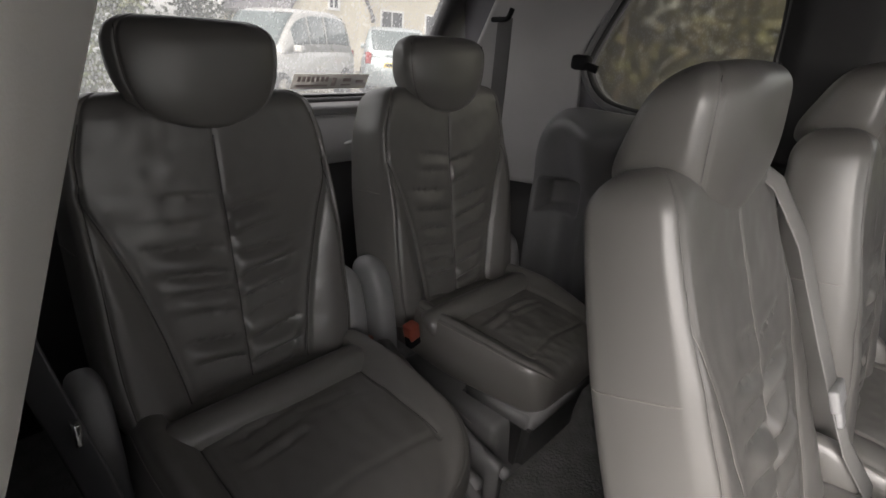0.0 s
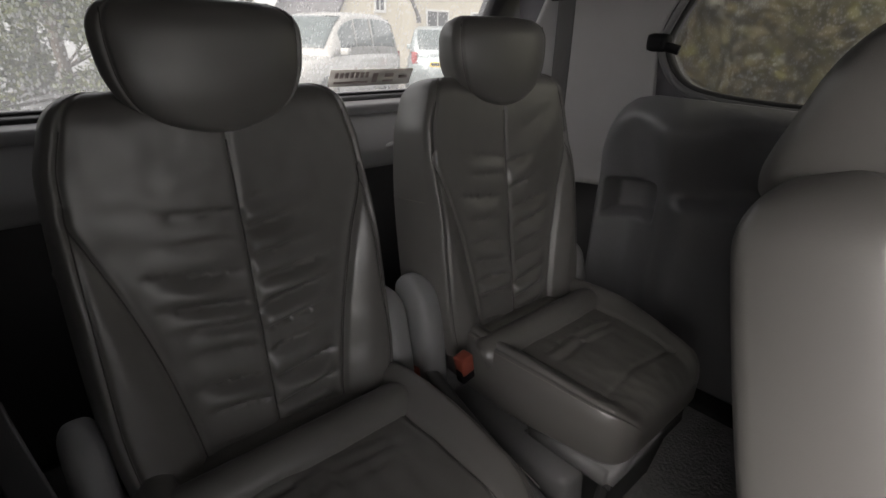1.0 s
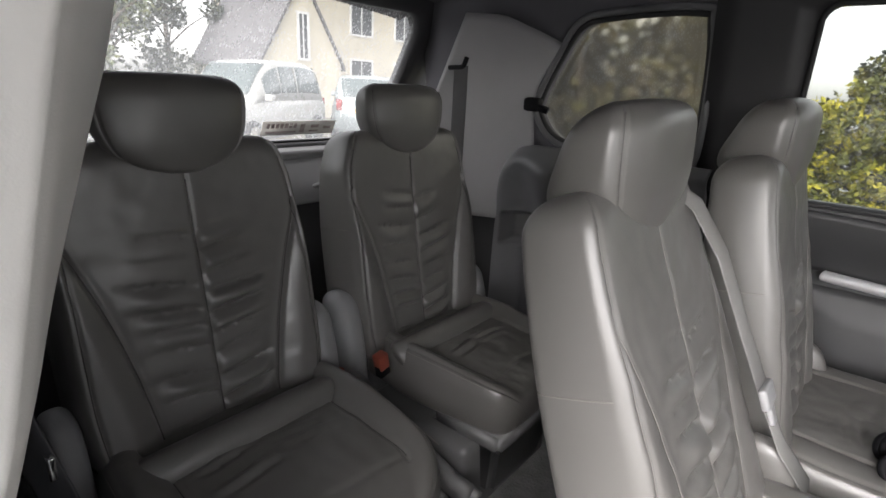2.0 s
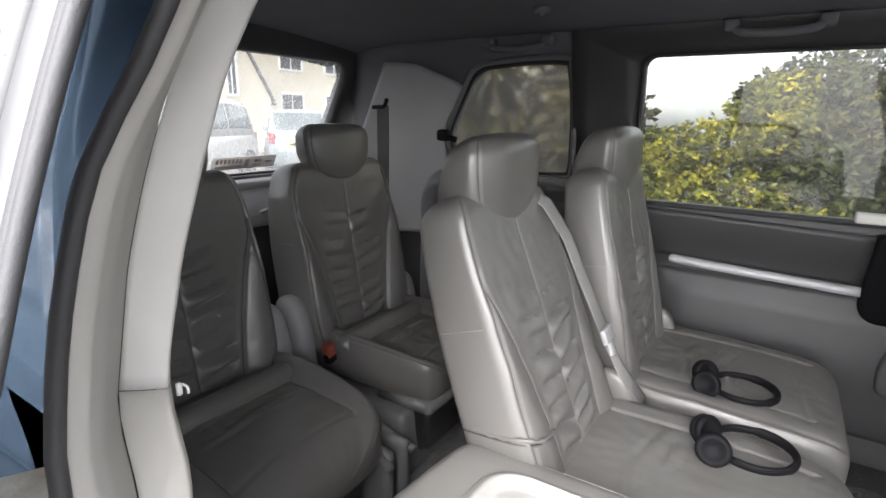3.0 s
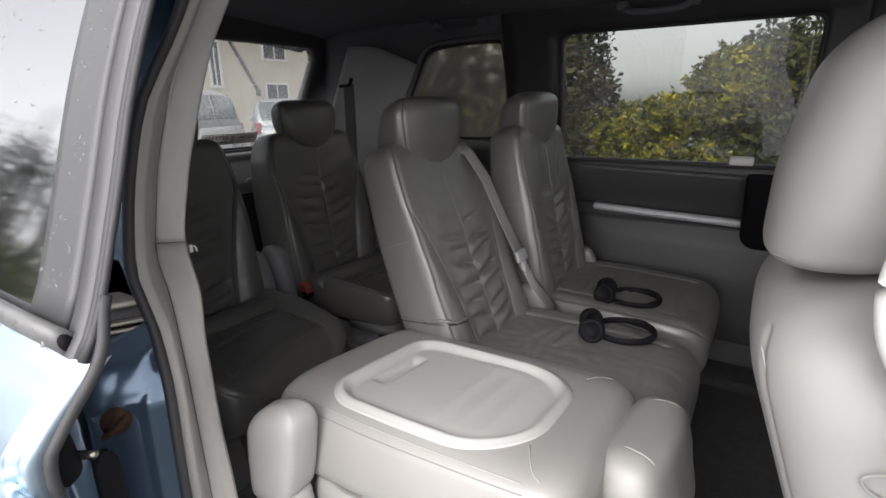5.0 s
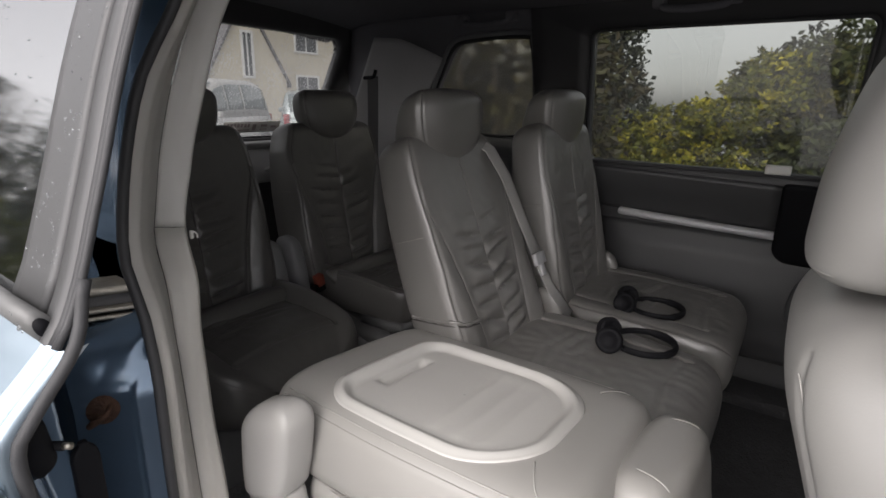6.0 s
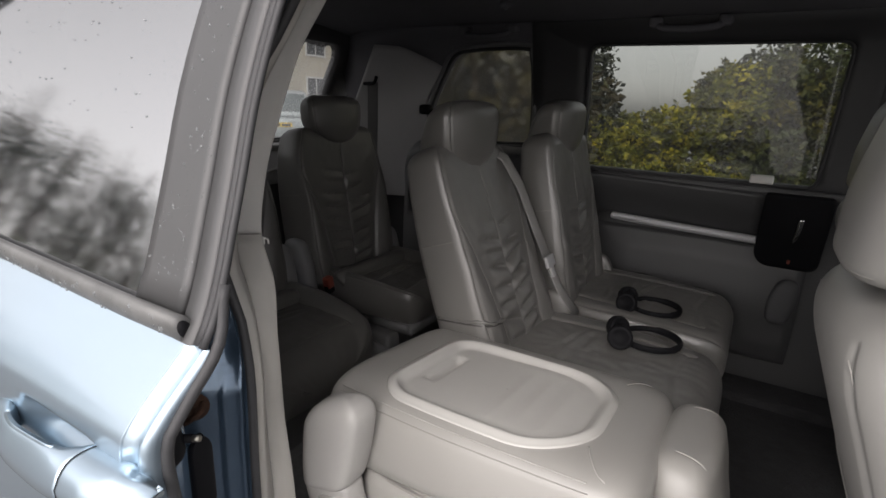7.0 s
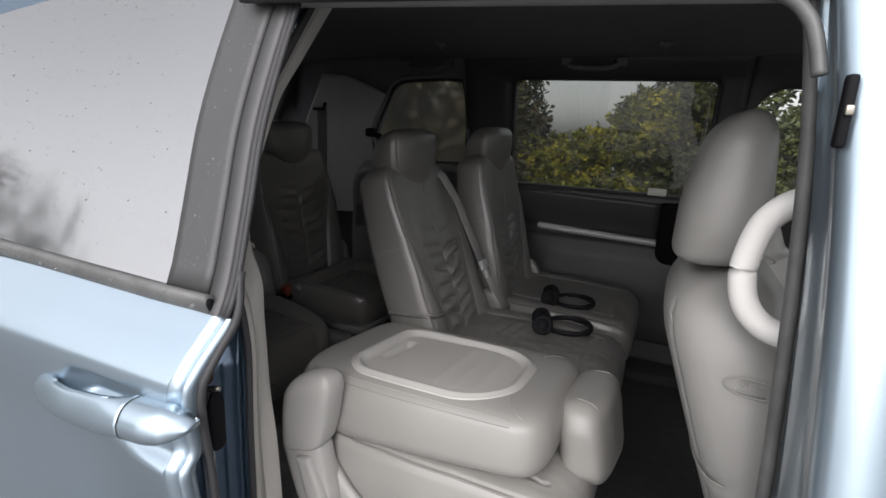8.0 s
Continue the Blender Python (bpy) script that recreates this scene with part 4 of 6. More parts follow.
# driver's seat
def driver_seat():
    y, half = -0.40, 0.24
    t = thing("front_seat", (1.05, y, FLOOR_Z), "pale grey leather driver's seat with an embossed side tag", "car seat", "front seats")
    lean = 19.5
    c, s = math.cos(radians(lean)), math.sin(radians(lean))

    def place(d, w, a):
        return Vector((0.970 + d * c - a * s, y + w, 0.66 + a * c + d * s))
    bm = bmesh.new()
    hw = table([(0, half), (0.6, half), (0.85, half * 0.88), (1, half * 0.70)])
    hd = table([(0, 0.080), (0.5, 0.085), (0.88, 0.086), (1, 0.072)])
    pad(bm, 0.635, hw, hd, place, lambda q, v: 0.03 * abs(q) ** 3 * (v < 0.8), lambda q, v: 0.006 * bump_at(v, 0.60, 0.006) + 0.004 * bump_at(abs(q), 0.80, 0.02) * (v < 0.97), 3.4, (0.02, 0.05), 80, 90, 110)
    part("backrest", bm, LEATHER_PALE, t)
    for q in (-1, 1):
        bm = bmesh.new()
        tube(bm, [place(-0.0845 * (1 - 0.80 ** 3.4) ** (1 / 3.4) + 0.0037, q * 0.80 * hw(v), v * 0.635) for v in [0.10 + 0.85 * k / 30 for k in range(31)]], 0.0009, 6)
        part("stitching", bm, STITCH, t, "pale stitched seam")
    bm = bmesh.new()
    tube(bm, [place(-0.0850 * (1 - abs(w) ** 3.4) ** (1 / 3.4) - 0.001, w * half, 0.600 * 0.635) for w in [-0.97 + 1.94 * k / 40 for k in range(41)]], 0.0009, 6)
    part("stitching", bm, STITCH, t, "pale stitched seam")
    bm = bmesh.new()
    hw2 = table([(0, 0.122), (0.25, 0.138), (0.75, 0.130), (1, 0.118)])
    hd2 = table([(0, 0.074), (0.3, 0.074), (0.7, 0.062), (1, 0.044)])
    pad(bm, 0.222, hw2, hd2, lambda d, w, a: Vector((0.768 + (0.66 * d if d > 0 else d) + 0.008 * (a / 0.22) ** 1.2, y + w, 1.272 + a + 0.10 * d)), None, None, 3.0, (0.022, 0.05), 44, 36, 44)
    part("headrest", bm, LEATHER_PALE, t)
    bm = bmesh.new()
    loop = [Vector((0.758 + 0.060 * math.copysign(abs(math.cos(a)) ** 0.66, math.cos(a)), y + 0.119 * math.copysign(abs(math.sin(a)) ** 0.66, math.sin(a)), 1.284 + 0.008 * math.cos(a))) for a in [2 * math.pi * k / 48 for k in range(49)]]
    tube(bm, loop, 0.0022, 6)
    part("piping", bm, STITCH, t, "pale stitched edge")
    for q in (-1, 1):
        bm = bmesh.new()
        tube(bm, [(0.775, y + 0.06 * q, 1.23), (0.775, y + 0.06 * q, 1.29)], 0.011)
        part("headrest_post", bm, BLACK, t)
    bm = bmesh.new()
    cushion_shape(bm, 0.94, 1.46, y, half, 0.82, 0.09, 91, 0.018, 0.075, 6.0, 0.94, t)
    part("cushion", bm, LEATHER_PALE, t)
    bm = bmesh.new()
    box(bm, (0.98, y - 0.2, FLOOR_Z), (1.36, y + 0.2, 0.66), 0.02)
    part("base", bm, PLASTIC_DARK, t)
    return t


driver = driver_seat()
# small oval tag on the side of the seat, with embossed letters
m = Matrix.Translation((0.812, -0.6235, 1.146)) @ pose(0, 0, 0, 90, 0, 0) @ pose(0, 0, 0, 0, 0, -4)
bm = bmesh.new()
tube(bm, [m @ Vector((0.033 * math.cos(q), 0.0125 * math.sin(q), 0)) for q in [2 * math.pi * j / 40 for j in range(41)]], 0.0012, 6)
tag = part("tag", bm, STITCH, driver, "oval embossed tag")
curve = bpy.data.curves.new("lettering", "FONT")
curve.body, curve.size, curve.extrude, curve.align_x, curve.align_y = "SRS", 0.0165, 0.0006, "CENTER", "CENTER"
text_ob = bpy.data.objects.new("lettering", curve)
me = bpy.data.meshes.new_from_object(text_ob)
me.transform(m @ Matrix.Translation((0, 0.0025, 0.0)) @ Matrix.Diagonal((1.25, 0.8, 1, 1)))
me.materials.append(STITCH)
bpy.data.objects.remove(text_ob)
lettering = new("lettering", me)
lettering.parent = tag
bm = bmesh.new()
box(bm, (-0.016, -0.0085, -0.0005), (0.016, -0.0062, 0.0006), 0.0, m)
part("print_bar", bm, STITCH, tag)
passenger = copy_thing(driver, pose(1.15, 0.42, FLOOR_Z))
tagged(passenger, "grey leather front passenger seat beside the far door")


# ---- open sliding door, slid back along the outside ----
def sliding_door():
    t = thing("sliding_door", (-0.35, -0.87, 0.45), "light blue sliding door, open, slid back along the body", "car door")
    nose = table([(0.45, 0.165), (0.94, 0.168), (1.00, 0.169), (1.06, 0.171), (1.09, 0.173), (1.12, 0.177), (1.15, 0.182), (1.18, 0.189), (1.20, 0.193), (1.22, 0.192), (1.33, 0.183), (1.44, 0.176), (1.52, 0.180), (1.72, 0.195)])
    out = table([(0.45, 0.03), (0.80, 0.052), (0.98, 0.060), (1.06, 0.070), (1.103, 0.0735), (1.119, 0.0725), (1.133, 0.065), (1.154, 0.049), (1.181, 0.026), (1.215, 0.0), (1.32, -0.043), (1.43, -0.082), (1.52, -0.115), (1.72, -0.20)])

    def skin(x, z):
        return Vector((x, -0.865 - out(z), z))

    def pressed(x, z):
        """The pressed panel: a scoop behind the handle and a ledge below it."""
        p = skin(x, z)
        scoop = 0.026 * ease((x + 0.075) / 0.05) * ease((0.112 - x) / 0.05) * ease((z - 1.040) / 0.025) * ease((1.104 - z) / 0.022)
        low = 1.008 - 0.05 * (x + 0.057)
        ledge = 0.022 * ease((x + 0.062) / 0.20) * (1 - ease((z - low) / 0.026)) * ease((z - low + 0.22) / 0.22)
        return p + Vector((0, scoop - ledge, 0))

    def on_panel(u, v):
        z = 0.45 + 0.754 * (1 - (1 - v) ** 1.7)
        end = nose(z) - 0.030
        return pressed(end - (end + 0.95) * (1 - u) ** 1.9, z)
    bm = bmesh.new()
    sheet(bm, on_panel, 150, 150, (0, 0.008, 0))
    part("outer_skin", bm, PAINT, t)
    # folded edge of the panel: a hem, a bead and the face towards the opening
    edge_z = [0.45 + 0.747 * k / 70 for k in range(71)]
    bm = bmesh.new()
    prof = [(-0.0305, 0.002), (-0.026, 0.007), (-0.020, 0.010), (-0.014, 0.010), (-0.010, 0.0055), (-0.006, 0.0055), (-0.001, 0.011), (0.0, 0.020), (-0.004, 0.028)]
    grid = [[bm.verts.new(pressed(nose(z) - 0.03, z) + Vector((0.03 + dx, dy, 0))) for z in edge_z] for dx, dy in prof]
    for i in range(len(prof) - 1):
        for j in range(len(edge_z) - 1):
            bm.faces.new((grid[i][j], grid[i + 1][j], grid[i + 1][j + 1], grid[i][j + 1]))
    part("edge_panel", bm, PAINT, t)
    # shut face in the darkened copy of the body paint
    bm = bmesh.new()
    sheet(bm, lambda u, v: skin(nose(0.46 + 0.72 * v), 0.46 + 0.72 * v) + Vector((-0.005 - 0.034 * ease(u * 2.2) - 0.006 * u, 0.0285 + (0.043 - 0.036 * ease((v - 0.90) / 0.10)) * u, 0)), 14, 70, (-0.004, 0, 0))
    part("shut_face", bm, PAINT_SHADED, t, "light blue painted shut face, darkened for shade")
    bm = bmesh.new()
    sheet(bm, lambda u, v: skin(-0.95 + (nose(1.212 + 0.513 * v) - 0.124 + 0.95) * u, 1.212 + 0.513 * v), 10, 10)
    door_pane = part("window_pane", bm, GLASS_DOOR, t, "dark tinted pane reflecting the sky")
    door_pane.visible_shadow = False
    face_to(door_pane, (0.0, -5.0, 1.4))
    bm = bmesh.new()
    sheet(bm, lambda u, v: skin(nose(1.212 + 0.513 * v) - 0.127 + 0.077 * u, 1.212 + 0.513 * v) + Vector((0, -0.002, 0)), 6, 14, (0, 0.01, 0))
    part("pillar_cover", bm, FRAME_GREY, t, "matt grey window frame cover")
    bm = bmesh.new()
    fz = [1.199 + 0.523 * k / 30 for k in range(31)]
    prof = [(-0.047, 0.010), (-0.0465, 0.0), (-0.022, -0.001), (-0.020, 0.003), (-0.020, 0.008)]
    grid = [[bm.verts.new(skin(nose(z), z) + Vector((dx, dy, 0))) for z in fz] for dx, dy in prof]
    for i in range(len(prof) - 1):
        for j in range(len(fz) - 1):
            bm.faces.new((grid[i][j], grid[i + 1][j], grid[i + 1][j + 1], grid[i][j + 1]))
    part("window_frame", bm, FRAME_GREY, t)
    bm = bmesh.new()
    tube(bm, [skin(nose(z) - 0.015, z) + Vector((0, 0.004, 0)) for z in fz], 0.0055, 8, 1.0, (0, 1, 0))
    part("groove", bm, RUBBER, t, "black rubber groove")
    bm = bmesh.new()
    tube(bm, [skin(nose(z) - 0.0065, z) + Vector((0, 0.002, 0)) for z in fz], 0.0042, 8, 1.0, (0, 1, 0))
    part("seal", bm, RUBBER, t, "dark rubber lip")
    bm = bmesh.new()
    def belt(x):
        return skin(x, 1.2105 + 0.02 * max(0.0, 0.05 - x)) + Vector((0, -0.004, 0))
    tube(bm, [belt(x) for x in (-0.95, -0.5, -0.1, 0.06, 0.157)], 0.0165, 14, 0.62, (0, 1, 0.45))
    mould = part("belt_molding", bm, RUBBER_GREY, t, "grey rubber waist molding with rain drops")
    # black disc stands in for the shade inside the molding's open end
    bm = bmesh.new()
    tube(bm, [belt(0.1565), belt(0.1585)], 0.0105, 14, 0.62, (0, 1, 0.45))
    part("open_end_shade", bm, BLACK, mould)
    bm = bmesh.new()
    inset = table([(0.45, 0.026), (1.13, 0.026), (1.17, 0.020), (1.21, 0.011), (1.25, 0.004), (1.28, 0.003)])
    tube(bm, [skin(nose(z) + 0.002 - 0.007 * max(0, min(1, (z - 1.19) / 0.05)), z) + Vector((0, inset(z), 0)) for z in [0.5 + 0.013 * k for k in range(59)]], 0.0058, 10, 1.0, (0, 1, 0))
    part("weatherstrip", bm, RUBBER, t)
    rng = random.Random(4)

    def drops(name, spots, parent):
        verts, faces = [], []
        for p, r in spots:
            n0 = len(verts)
            for q, d in ((1.0, 0.0), (0.8, 0.55), (0.35, 0.85)):
                verts.extend([(p.x + r * q * math.cos(a), p.y - r * d * 0.8, p.z + r * 1.15 * q * math.sin(a)) for a in [6.2832 * j / 8 for j in range(8)]])
            for ring in (0, 8):
                faces.extend([(n0 + ring + j, n0 + ring + (j + 1) % 8, n0 + ring + 8 + (j + 1) % 8, n0 + ring + 8 + j) for j in range(8)])
            faces.append([n0 + 16 + j for j in range(8)])
        me = bpy.data.meshes.new(name)
        me.from_pydata(verts, [], faces)
        me.shade_smooth()
        me.materials.append(WATER)
        ob = new(name, me)
        ob.parent = parent
        ob.matrix_parent_inverse = parent.matrix_basis.inverted() if parent.type == "EMPTY" else Matrix()
        ob["kind"] = "stuff"
    spots = []
    for _ in range(260):
        z = 1.235 + 0.46 * rng.random()
        spots.append((skin(nose(z) - 0.124 + 0.073 * rng.random() ** 0.7, z) + Vector((0, -0.002, 0)), 0.0004 + 0.0016 * rng.random() ** 3))
    for _ in range(500):
        z = 1.25 + 0.45 * rng.random()
        spots.append((skin(nose(z) - 0.16 - 0.7 * rng.random(), z) + Vector((0, -0.0005, 0)), 0.0004 + 0.0012 * rng.random() ** 3))
    drops("rain_drops", spots, t)
    spots = [(belt(-0.6 + 0.75 * rng.random()) + Vector((0, -0.0105, rng.uniform(-0.006, 0.010))), 0.0006 + 0.0022 * rng.random() ** 2) for _ in range(160)]
    drops("rain_drops", spots, t)
    # pull handle with a lock cover, over a scooped recess
    h_top = table([(-0.145, 1.052), (-0.128, 1.068), (-0.09, 1.076), (-0.02, 1.084), (0.10, 1.098), (0.15, 1.099), (0.175, 1.090), (0.187, 1.080)])
    h_low = table([(-0.145, 1.044), (-0.128, 1.038), (-0.09, 1.037), (-0.02, 1.041), (0.10, 1.049), (0.15, 1.053), (0.175, 1.062), (0.187, 1.073)])
    h_out = table([(-0.145, 0.006), (-0.125, 0.020), (-0.08, 0.034), (-0.02, 0.043), (0.06, 0.046), (0.13, 0.045), (0.16, 0.038), (0.187, 0.014)])
    h_in = table([(-0.145, -0.006), (-0.105, -0.006), (-0.085, 0.004), (-0.06, 0.020), (-0.02, 0.027), (0.05, 0.028), (0.075, 0.022), (0.098, -0.004), (0.187, -0.006)])

    def grip(x0, x1, name, parent, label="", mat=PAINT, shrink=0.0):
        bm = bmesh.new()
        loops = []
        for k in range(41):
            x = x0 + (x1 - x0) * k / 40
            hi, lo, far, near = h_top(x), h_low(x), h_out(x), h_in(x)
            zc, hz, dc, hd = (hi + lo) / 2, (hi - lo) / 2 - shrink, (far + near) / 2, (far - near) / 2 - shrink
            ring = []
            for j in range(24):
                a = 2 * math.pi * j / 24
                ca, sa = math.cos(a), math.sin(a)
                zz = zc + hz * math.copysign(abs(sa) ** 0.62, sa)
                dd = dc + hd * math.copysign(abs(ca) ** 0.55, ca) - 0.010 * max(0, (zz - zc) / hz) * (ca > 0)
                ring.append((x, -0.931 - dd, zz))
            loops.append(ring)
        rings(bm, loops)
        return part(name, bm, mat, parent, label)
    h = grip(-0.145, 0.0995, "handle", t, "light blue pull handle")
    grip(0.1012, 0.187, "lock_cover", h, "light blue cover beside the handle")
    grip(0.0996, 0.1011, "joint", h, "dark joint line", BLACK, -0.0003)
    # lock and roller on the front edge
    bm = bmesh.new()
    pad(bm, 0.070, lambda v: 0.017, lambda v: 0.010, lambda d, w, a: Vector((0.146 + d, -0.893 + w - 0.12 * a, 1.064 + a)), None, None, 2.4, (0.022, 0.022), 28, 12, 24)
    lk = part("lock", bm, BLACK, t, "black door lock on the edge")
    bm = bmesh.new()
    tube(bm, [(0.125, -0.888, 1.084), (0.156, -0.874, 1.090)], 0.0048)
    bolt = part("bolt", bm, BLACK, lk)
    bm = bmesh.new()
    pad(bm, 0.095, lambda v: 0.013, lambda v: 0.006, lambda d, w, a: Vector((0.130 + d, -0.852 + w, 0.975 + a)), None, None, 4.0, (0.012, 0.022), 24, 12, 20)
    part("roller_plate", bm, BLACK, t, "black rounded plate behind the lock")
    bm = bmesh.new()
    tube(bm, [(0.155, -0.8745, 1.0898), (0.163, -0.871, 1.0913)], 0.0036)
    part("tip", bm, STEEL, bolt)
    return t


sliding_door()

# ---- body parts between the open door and the pillar ----
t = thing("door_rail_bracket", (-0.05, -0.72, 1.15), "worn steel guide bracket of the sliding door", "bracket")
bm = bmesh.new()
arm = Matrix.Translation((0.004, -0.708, 1.136)) @ pose(0, 0, 0, 0, 0, -117)
box(bm, (0.0, -0.050, 0.026), (0.17, 0.002, 0.037), 0.004, arm)
part("plate", bm, STEEL, t)
for z, x in ((0.008, -0.003), (-0.002, -0.006)):
    bm = bmesh.new()
    box(bm, (x, -0.048, z - 0.0035), (0.17, 0.006, z + 0.0025), 0.002, arm)
    part("rail", bm, STEEL, t, "worn steel guide rail")
bm = bmesh.new()
box(bm, (0.006, -0.044, 0.0105), (0.16, -0.004, 0.026), 0.001, arm)
part("web", bm, PLASTIC_DARK, t, "dark web between the plates")
t = thing("door_striker", (0.03, -0.79, 1.04), "rusty door striker on the blue body", "striker")
bm = bmesh.new()
tube(bm, [(0.026, -0.789, 1.043), (0.044, -0.801, 1.043)], [0.021, 0.017], 18)
part("plate", bm, RUST, t)
bm = bmesh.new()
tube(bm, smooth_path([(0.034, -0.806, 1.030), (0.048, -0.818, 1.033), (0.060, -0.804, 1.046), (0.048, -0.790, 1.050)], 6), 0.0035)
part("loop", bm, RUST, t)
t = thing("trim_clip", (-0.005, -0.645, 1.222), "small pale plastic clip on the pillar lining", "clip")
bm = bmesh.new()
box(bm, (-0.006, -0.643, 1.216), (-0.002, -0.638, 1.228), 0.0015)
part("body", bm, WHITE_PLASTIC, t)
bm = bmesh.new()
tube(bm, smooth_path([(-0.003, -0.638, 1.226), (0.000, -0.635, 1.223), (0.001, -0.635, 1.217)], 5), 0.0013, 8)
part("tab", bm, WHITE_PLASTIC, t)

# ---- far sliding door lining ----
door = thing("door_lining", (0.35, 0.86, 0.55), "dark grey lining of the far sliding door", "door panel")


def wall_in(x, z, d=0.0):
    return left_wall(x, z, -0.004 - d)


bm = bmesh.new()
sheet(bm, lambda u, v: wall_in(0.06 + 0.585 * u, 1.055 - 0.018 * u + (1.205 - 1.055) * v, 0.012 + 0.012 * math.sin(v * 3.14)), 20, 10, (0, 0.02, 0))
part("upper_pad", bm, PLASTIC, door)
bm = bmesh.new()
tube(bm, smooth_path([(0.17, side_y(1.043) - 0.022, 1.045), (0.20, side_y(1.043) - 0.028, 1.043), (0.42, side_y(1.035) - 0.030, 1.034), (0.645, side_y(1.026) - 0.026, 1.026)], 8), [0.007] * 4 + [0.014] * 17 + [0.0145] * 4, 12, 1.0, (0, 1, 0))
part("silver_strip", bm, SILVER, door, "brushed silver strip")


def lower_pad(u, v):
    x, z = 0.10 + 0.70 * u, 0.60 + 0.41 * v
    return wall_in(x, z, 0.020 * min(1, 6 * u, 6 * v, 6 * (1 - v)) + 0.012 * bump_at(z, 0.82, 0.10))


bm = bmesh.new()
sheet(bm, lower_pad, 24, 24, (0, 0.03, 0))
part("lower_pad", bm, PLASTIC, door)
bm = bmesh.new()
pad(bm, 0.16, table([(0, 0.030), (0.5, 0.042), (1, 0.030)]), lambda v: 0.016, lambda d, w, a: Vector((0.745 + w + 0.10 * a, 0.825 - d, 0.755 + a)), None, None, 2.6, (0.03, 0.03), 24, 16, 20)
part("pocket", bm, PLASTIC_DARK, door, "oval cup pocket")
bm = bmesh.new()
loop = rounded(0.735, 1.07, 0.092, 0.125, [0.012, 0.012, 0.05, 0.03], 8)
rings(bm, [[wall_in(x, z, d) for x, z in loop] for d in (-0.02, 0.025)] + [[wall_in(0.735 + (x - 0.735) * 0.9, 1.07 + (z - 1.07) * 0.93, 0.032) for x, z in loop]])
unit = part("handle_unit", bm, BLACK, door, "black inner handle unit")
bm = bmesh.new()
loop = rounded(0.735, 1.085, 0.055, 0.075, 0.012, 6)
rings(bm, [[wall_in(x, z, d) for x, z in loop] for d in (0.030, 0.034)])
part("recess", bm, PLASTIC_DARK, unit)
bm = bmesh.new()
tube(bm, smooth_path([(0.752, side_y(1.12) - 0.044, 1.122), (0.749, side_y(1.08) - 0.054, 1.078), (0.741, side_y(1.03) - 0.046, 1.030)], 6), 0.0095, 10, 1.0, (0, 1, 0))
part("lever", bm, CHROME, unit, "chrome release lever")
bm = bmesh.new()
box(bm, (0.740, 0.824, 0.966), (0.749, 0.838, 0.979), 0.002)
part("lock_mark", bm, ORANGE, unit, "small red lock mark")
t = thing("window_latch", (0.62, 0.77, 1.235), "pale grey plastic catch on the window sill", "latch")
bm = bmesh.new()
box(bm, (0.590, 0.755, 1.222), (0.655, 0.785, 1.248), 0.005)
part("body", bm, WHITE_PLASTIC, t)
bm = bmesh.new()
box(bm, (-1.25, 0.74, FLOOR_Z - 0.02), (1.9, 0.90, 0.515), 0.012)
structure("trim_sill", bm, CARPET, "dark plastic sill below the far door", "trim")

# ---- rear quarter lining, behind the third row ----
quarter_top = table([(-0.765, 1.02), (-0.75, 1.09), (-0.731, 1.165), (-0.686, 1.238), (-0.64, 1.268), (-0.59, 1.276), (-0.10, 1.270)])


def quarter_point(u, v):
    """A moulded dome below the window: a ledge, a rounded rib, an arm rest ahead of it and a dark pocket behind."""
    x = -0.765 + 0.665 * u
    top = quarter_top(x)
    h = (top - 0.58) * (1 - v) ** 1.5
    z = top - h
    fall = 0.030 + 0.085 * (1 - math.exp(-h / 0.045))
    rib = 0.034 * bump_at(x, -0.515, 0.055) * ease(h / 0.07)
    scoop = -0.050 * ease((x + 0.46) / 0.10) * ease((h - 0.02) / 0.06) * ease((z - 1.035) / 0.05)
    arm = 0.050 * ease((x + 0.53) / 0.08) * ease((1.055 - z) / 0.035)
    pocket = -0.070 * ease((0.085 - abs(x + 0.635)) / 0.02) * ease((0.058 - abs(z - 1.000 - 0.12 * (x + 0.635))) / 0.02)
    hollow = -0.030 * bump_at(x, -0.635, 0.055) * ease((h - 0.03) / 0.08)
    return Vector((x, side_y(z) - (fall + rib + scoop + arm + pocket + hollow) * ease((x + 0.79) / 0.06), z))


bm = bmesh.new()
sheet(bm, quarter_point, 150, 130, (0, 0.01, 0))
structure("trim_quarter", bm, QUARTER_GREY, "dark grey moulded lining of the rear quarter", "trim")
pillar_top = table([(0, 1.64), (0.30, 1.635), (0.62, 1.60), (1, 1.56)])


pillar_end = table([(1.0, -0.615), (1.30, -0.615), (1.37, -0.618), (1.42, -0.613), (1.525, -0.553), (1.60, -0.495)])


def pillar_d(u, v):
    """The rearmost pillar: from the tailgate frame it curves round to the quarter window."""
    z = 1.0 + (pillar_top(u) - 1.0) * v
    x0, x1 = -1.10 + 0.30 * v, pillar_end(z)
    y1 = side_y(z) - 0.012
    y0 = 0.625
    return Vector((x0 + (x1 - x0) * u, y0 + (y1 - y0) * (1 - (1 - u) ** 1.6), z))


bm = bmesh.new()
sheet(bm, pillar_d, 30, 30, (-0.02, 0.02, 0))
structure("trim_pillar_rear", bm, TRIM_GREY, "pale grey lining of the rearmost pillar", "trim")
bm = bmesh.new()
qc = (sum(p[0] for p in QUARTER) / len(QUARTER), sum(p[1] for p in QUARTER) / len(QUARTER))
lip = [left_wall(qc[0] + (x - qc[0]) * 1.045, qc[1] + (z - qc[1]) * 1.065, -0.012) for x, z in QUARTER]
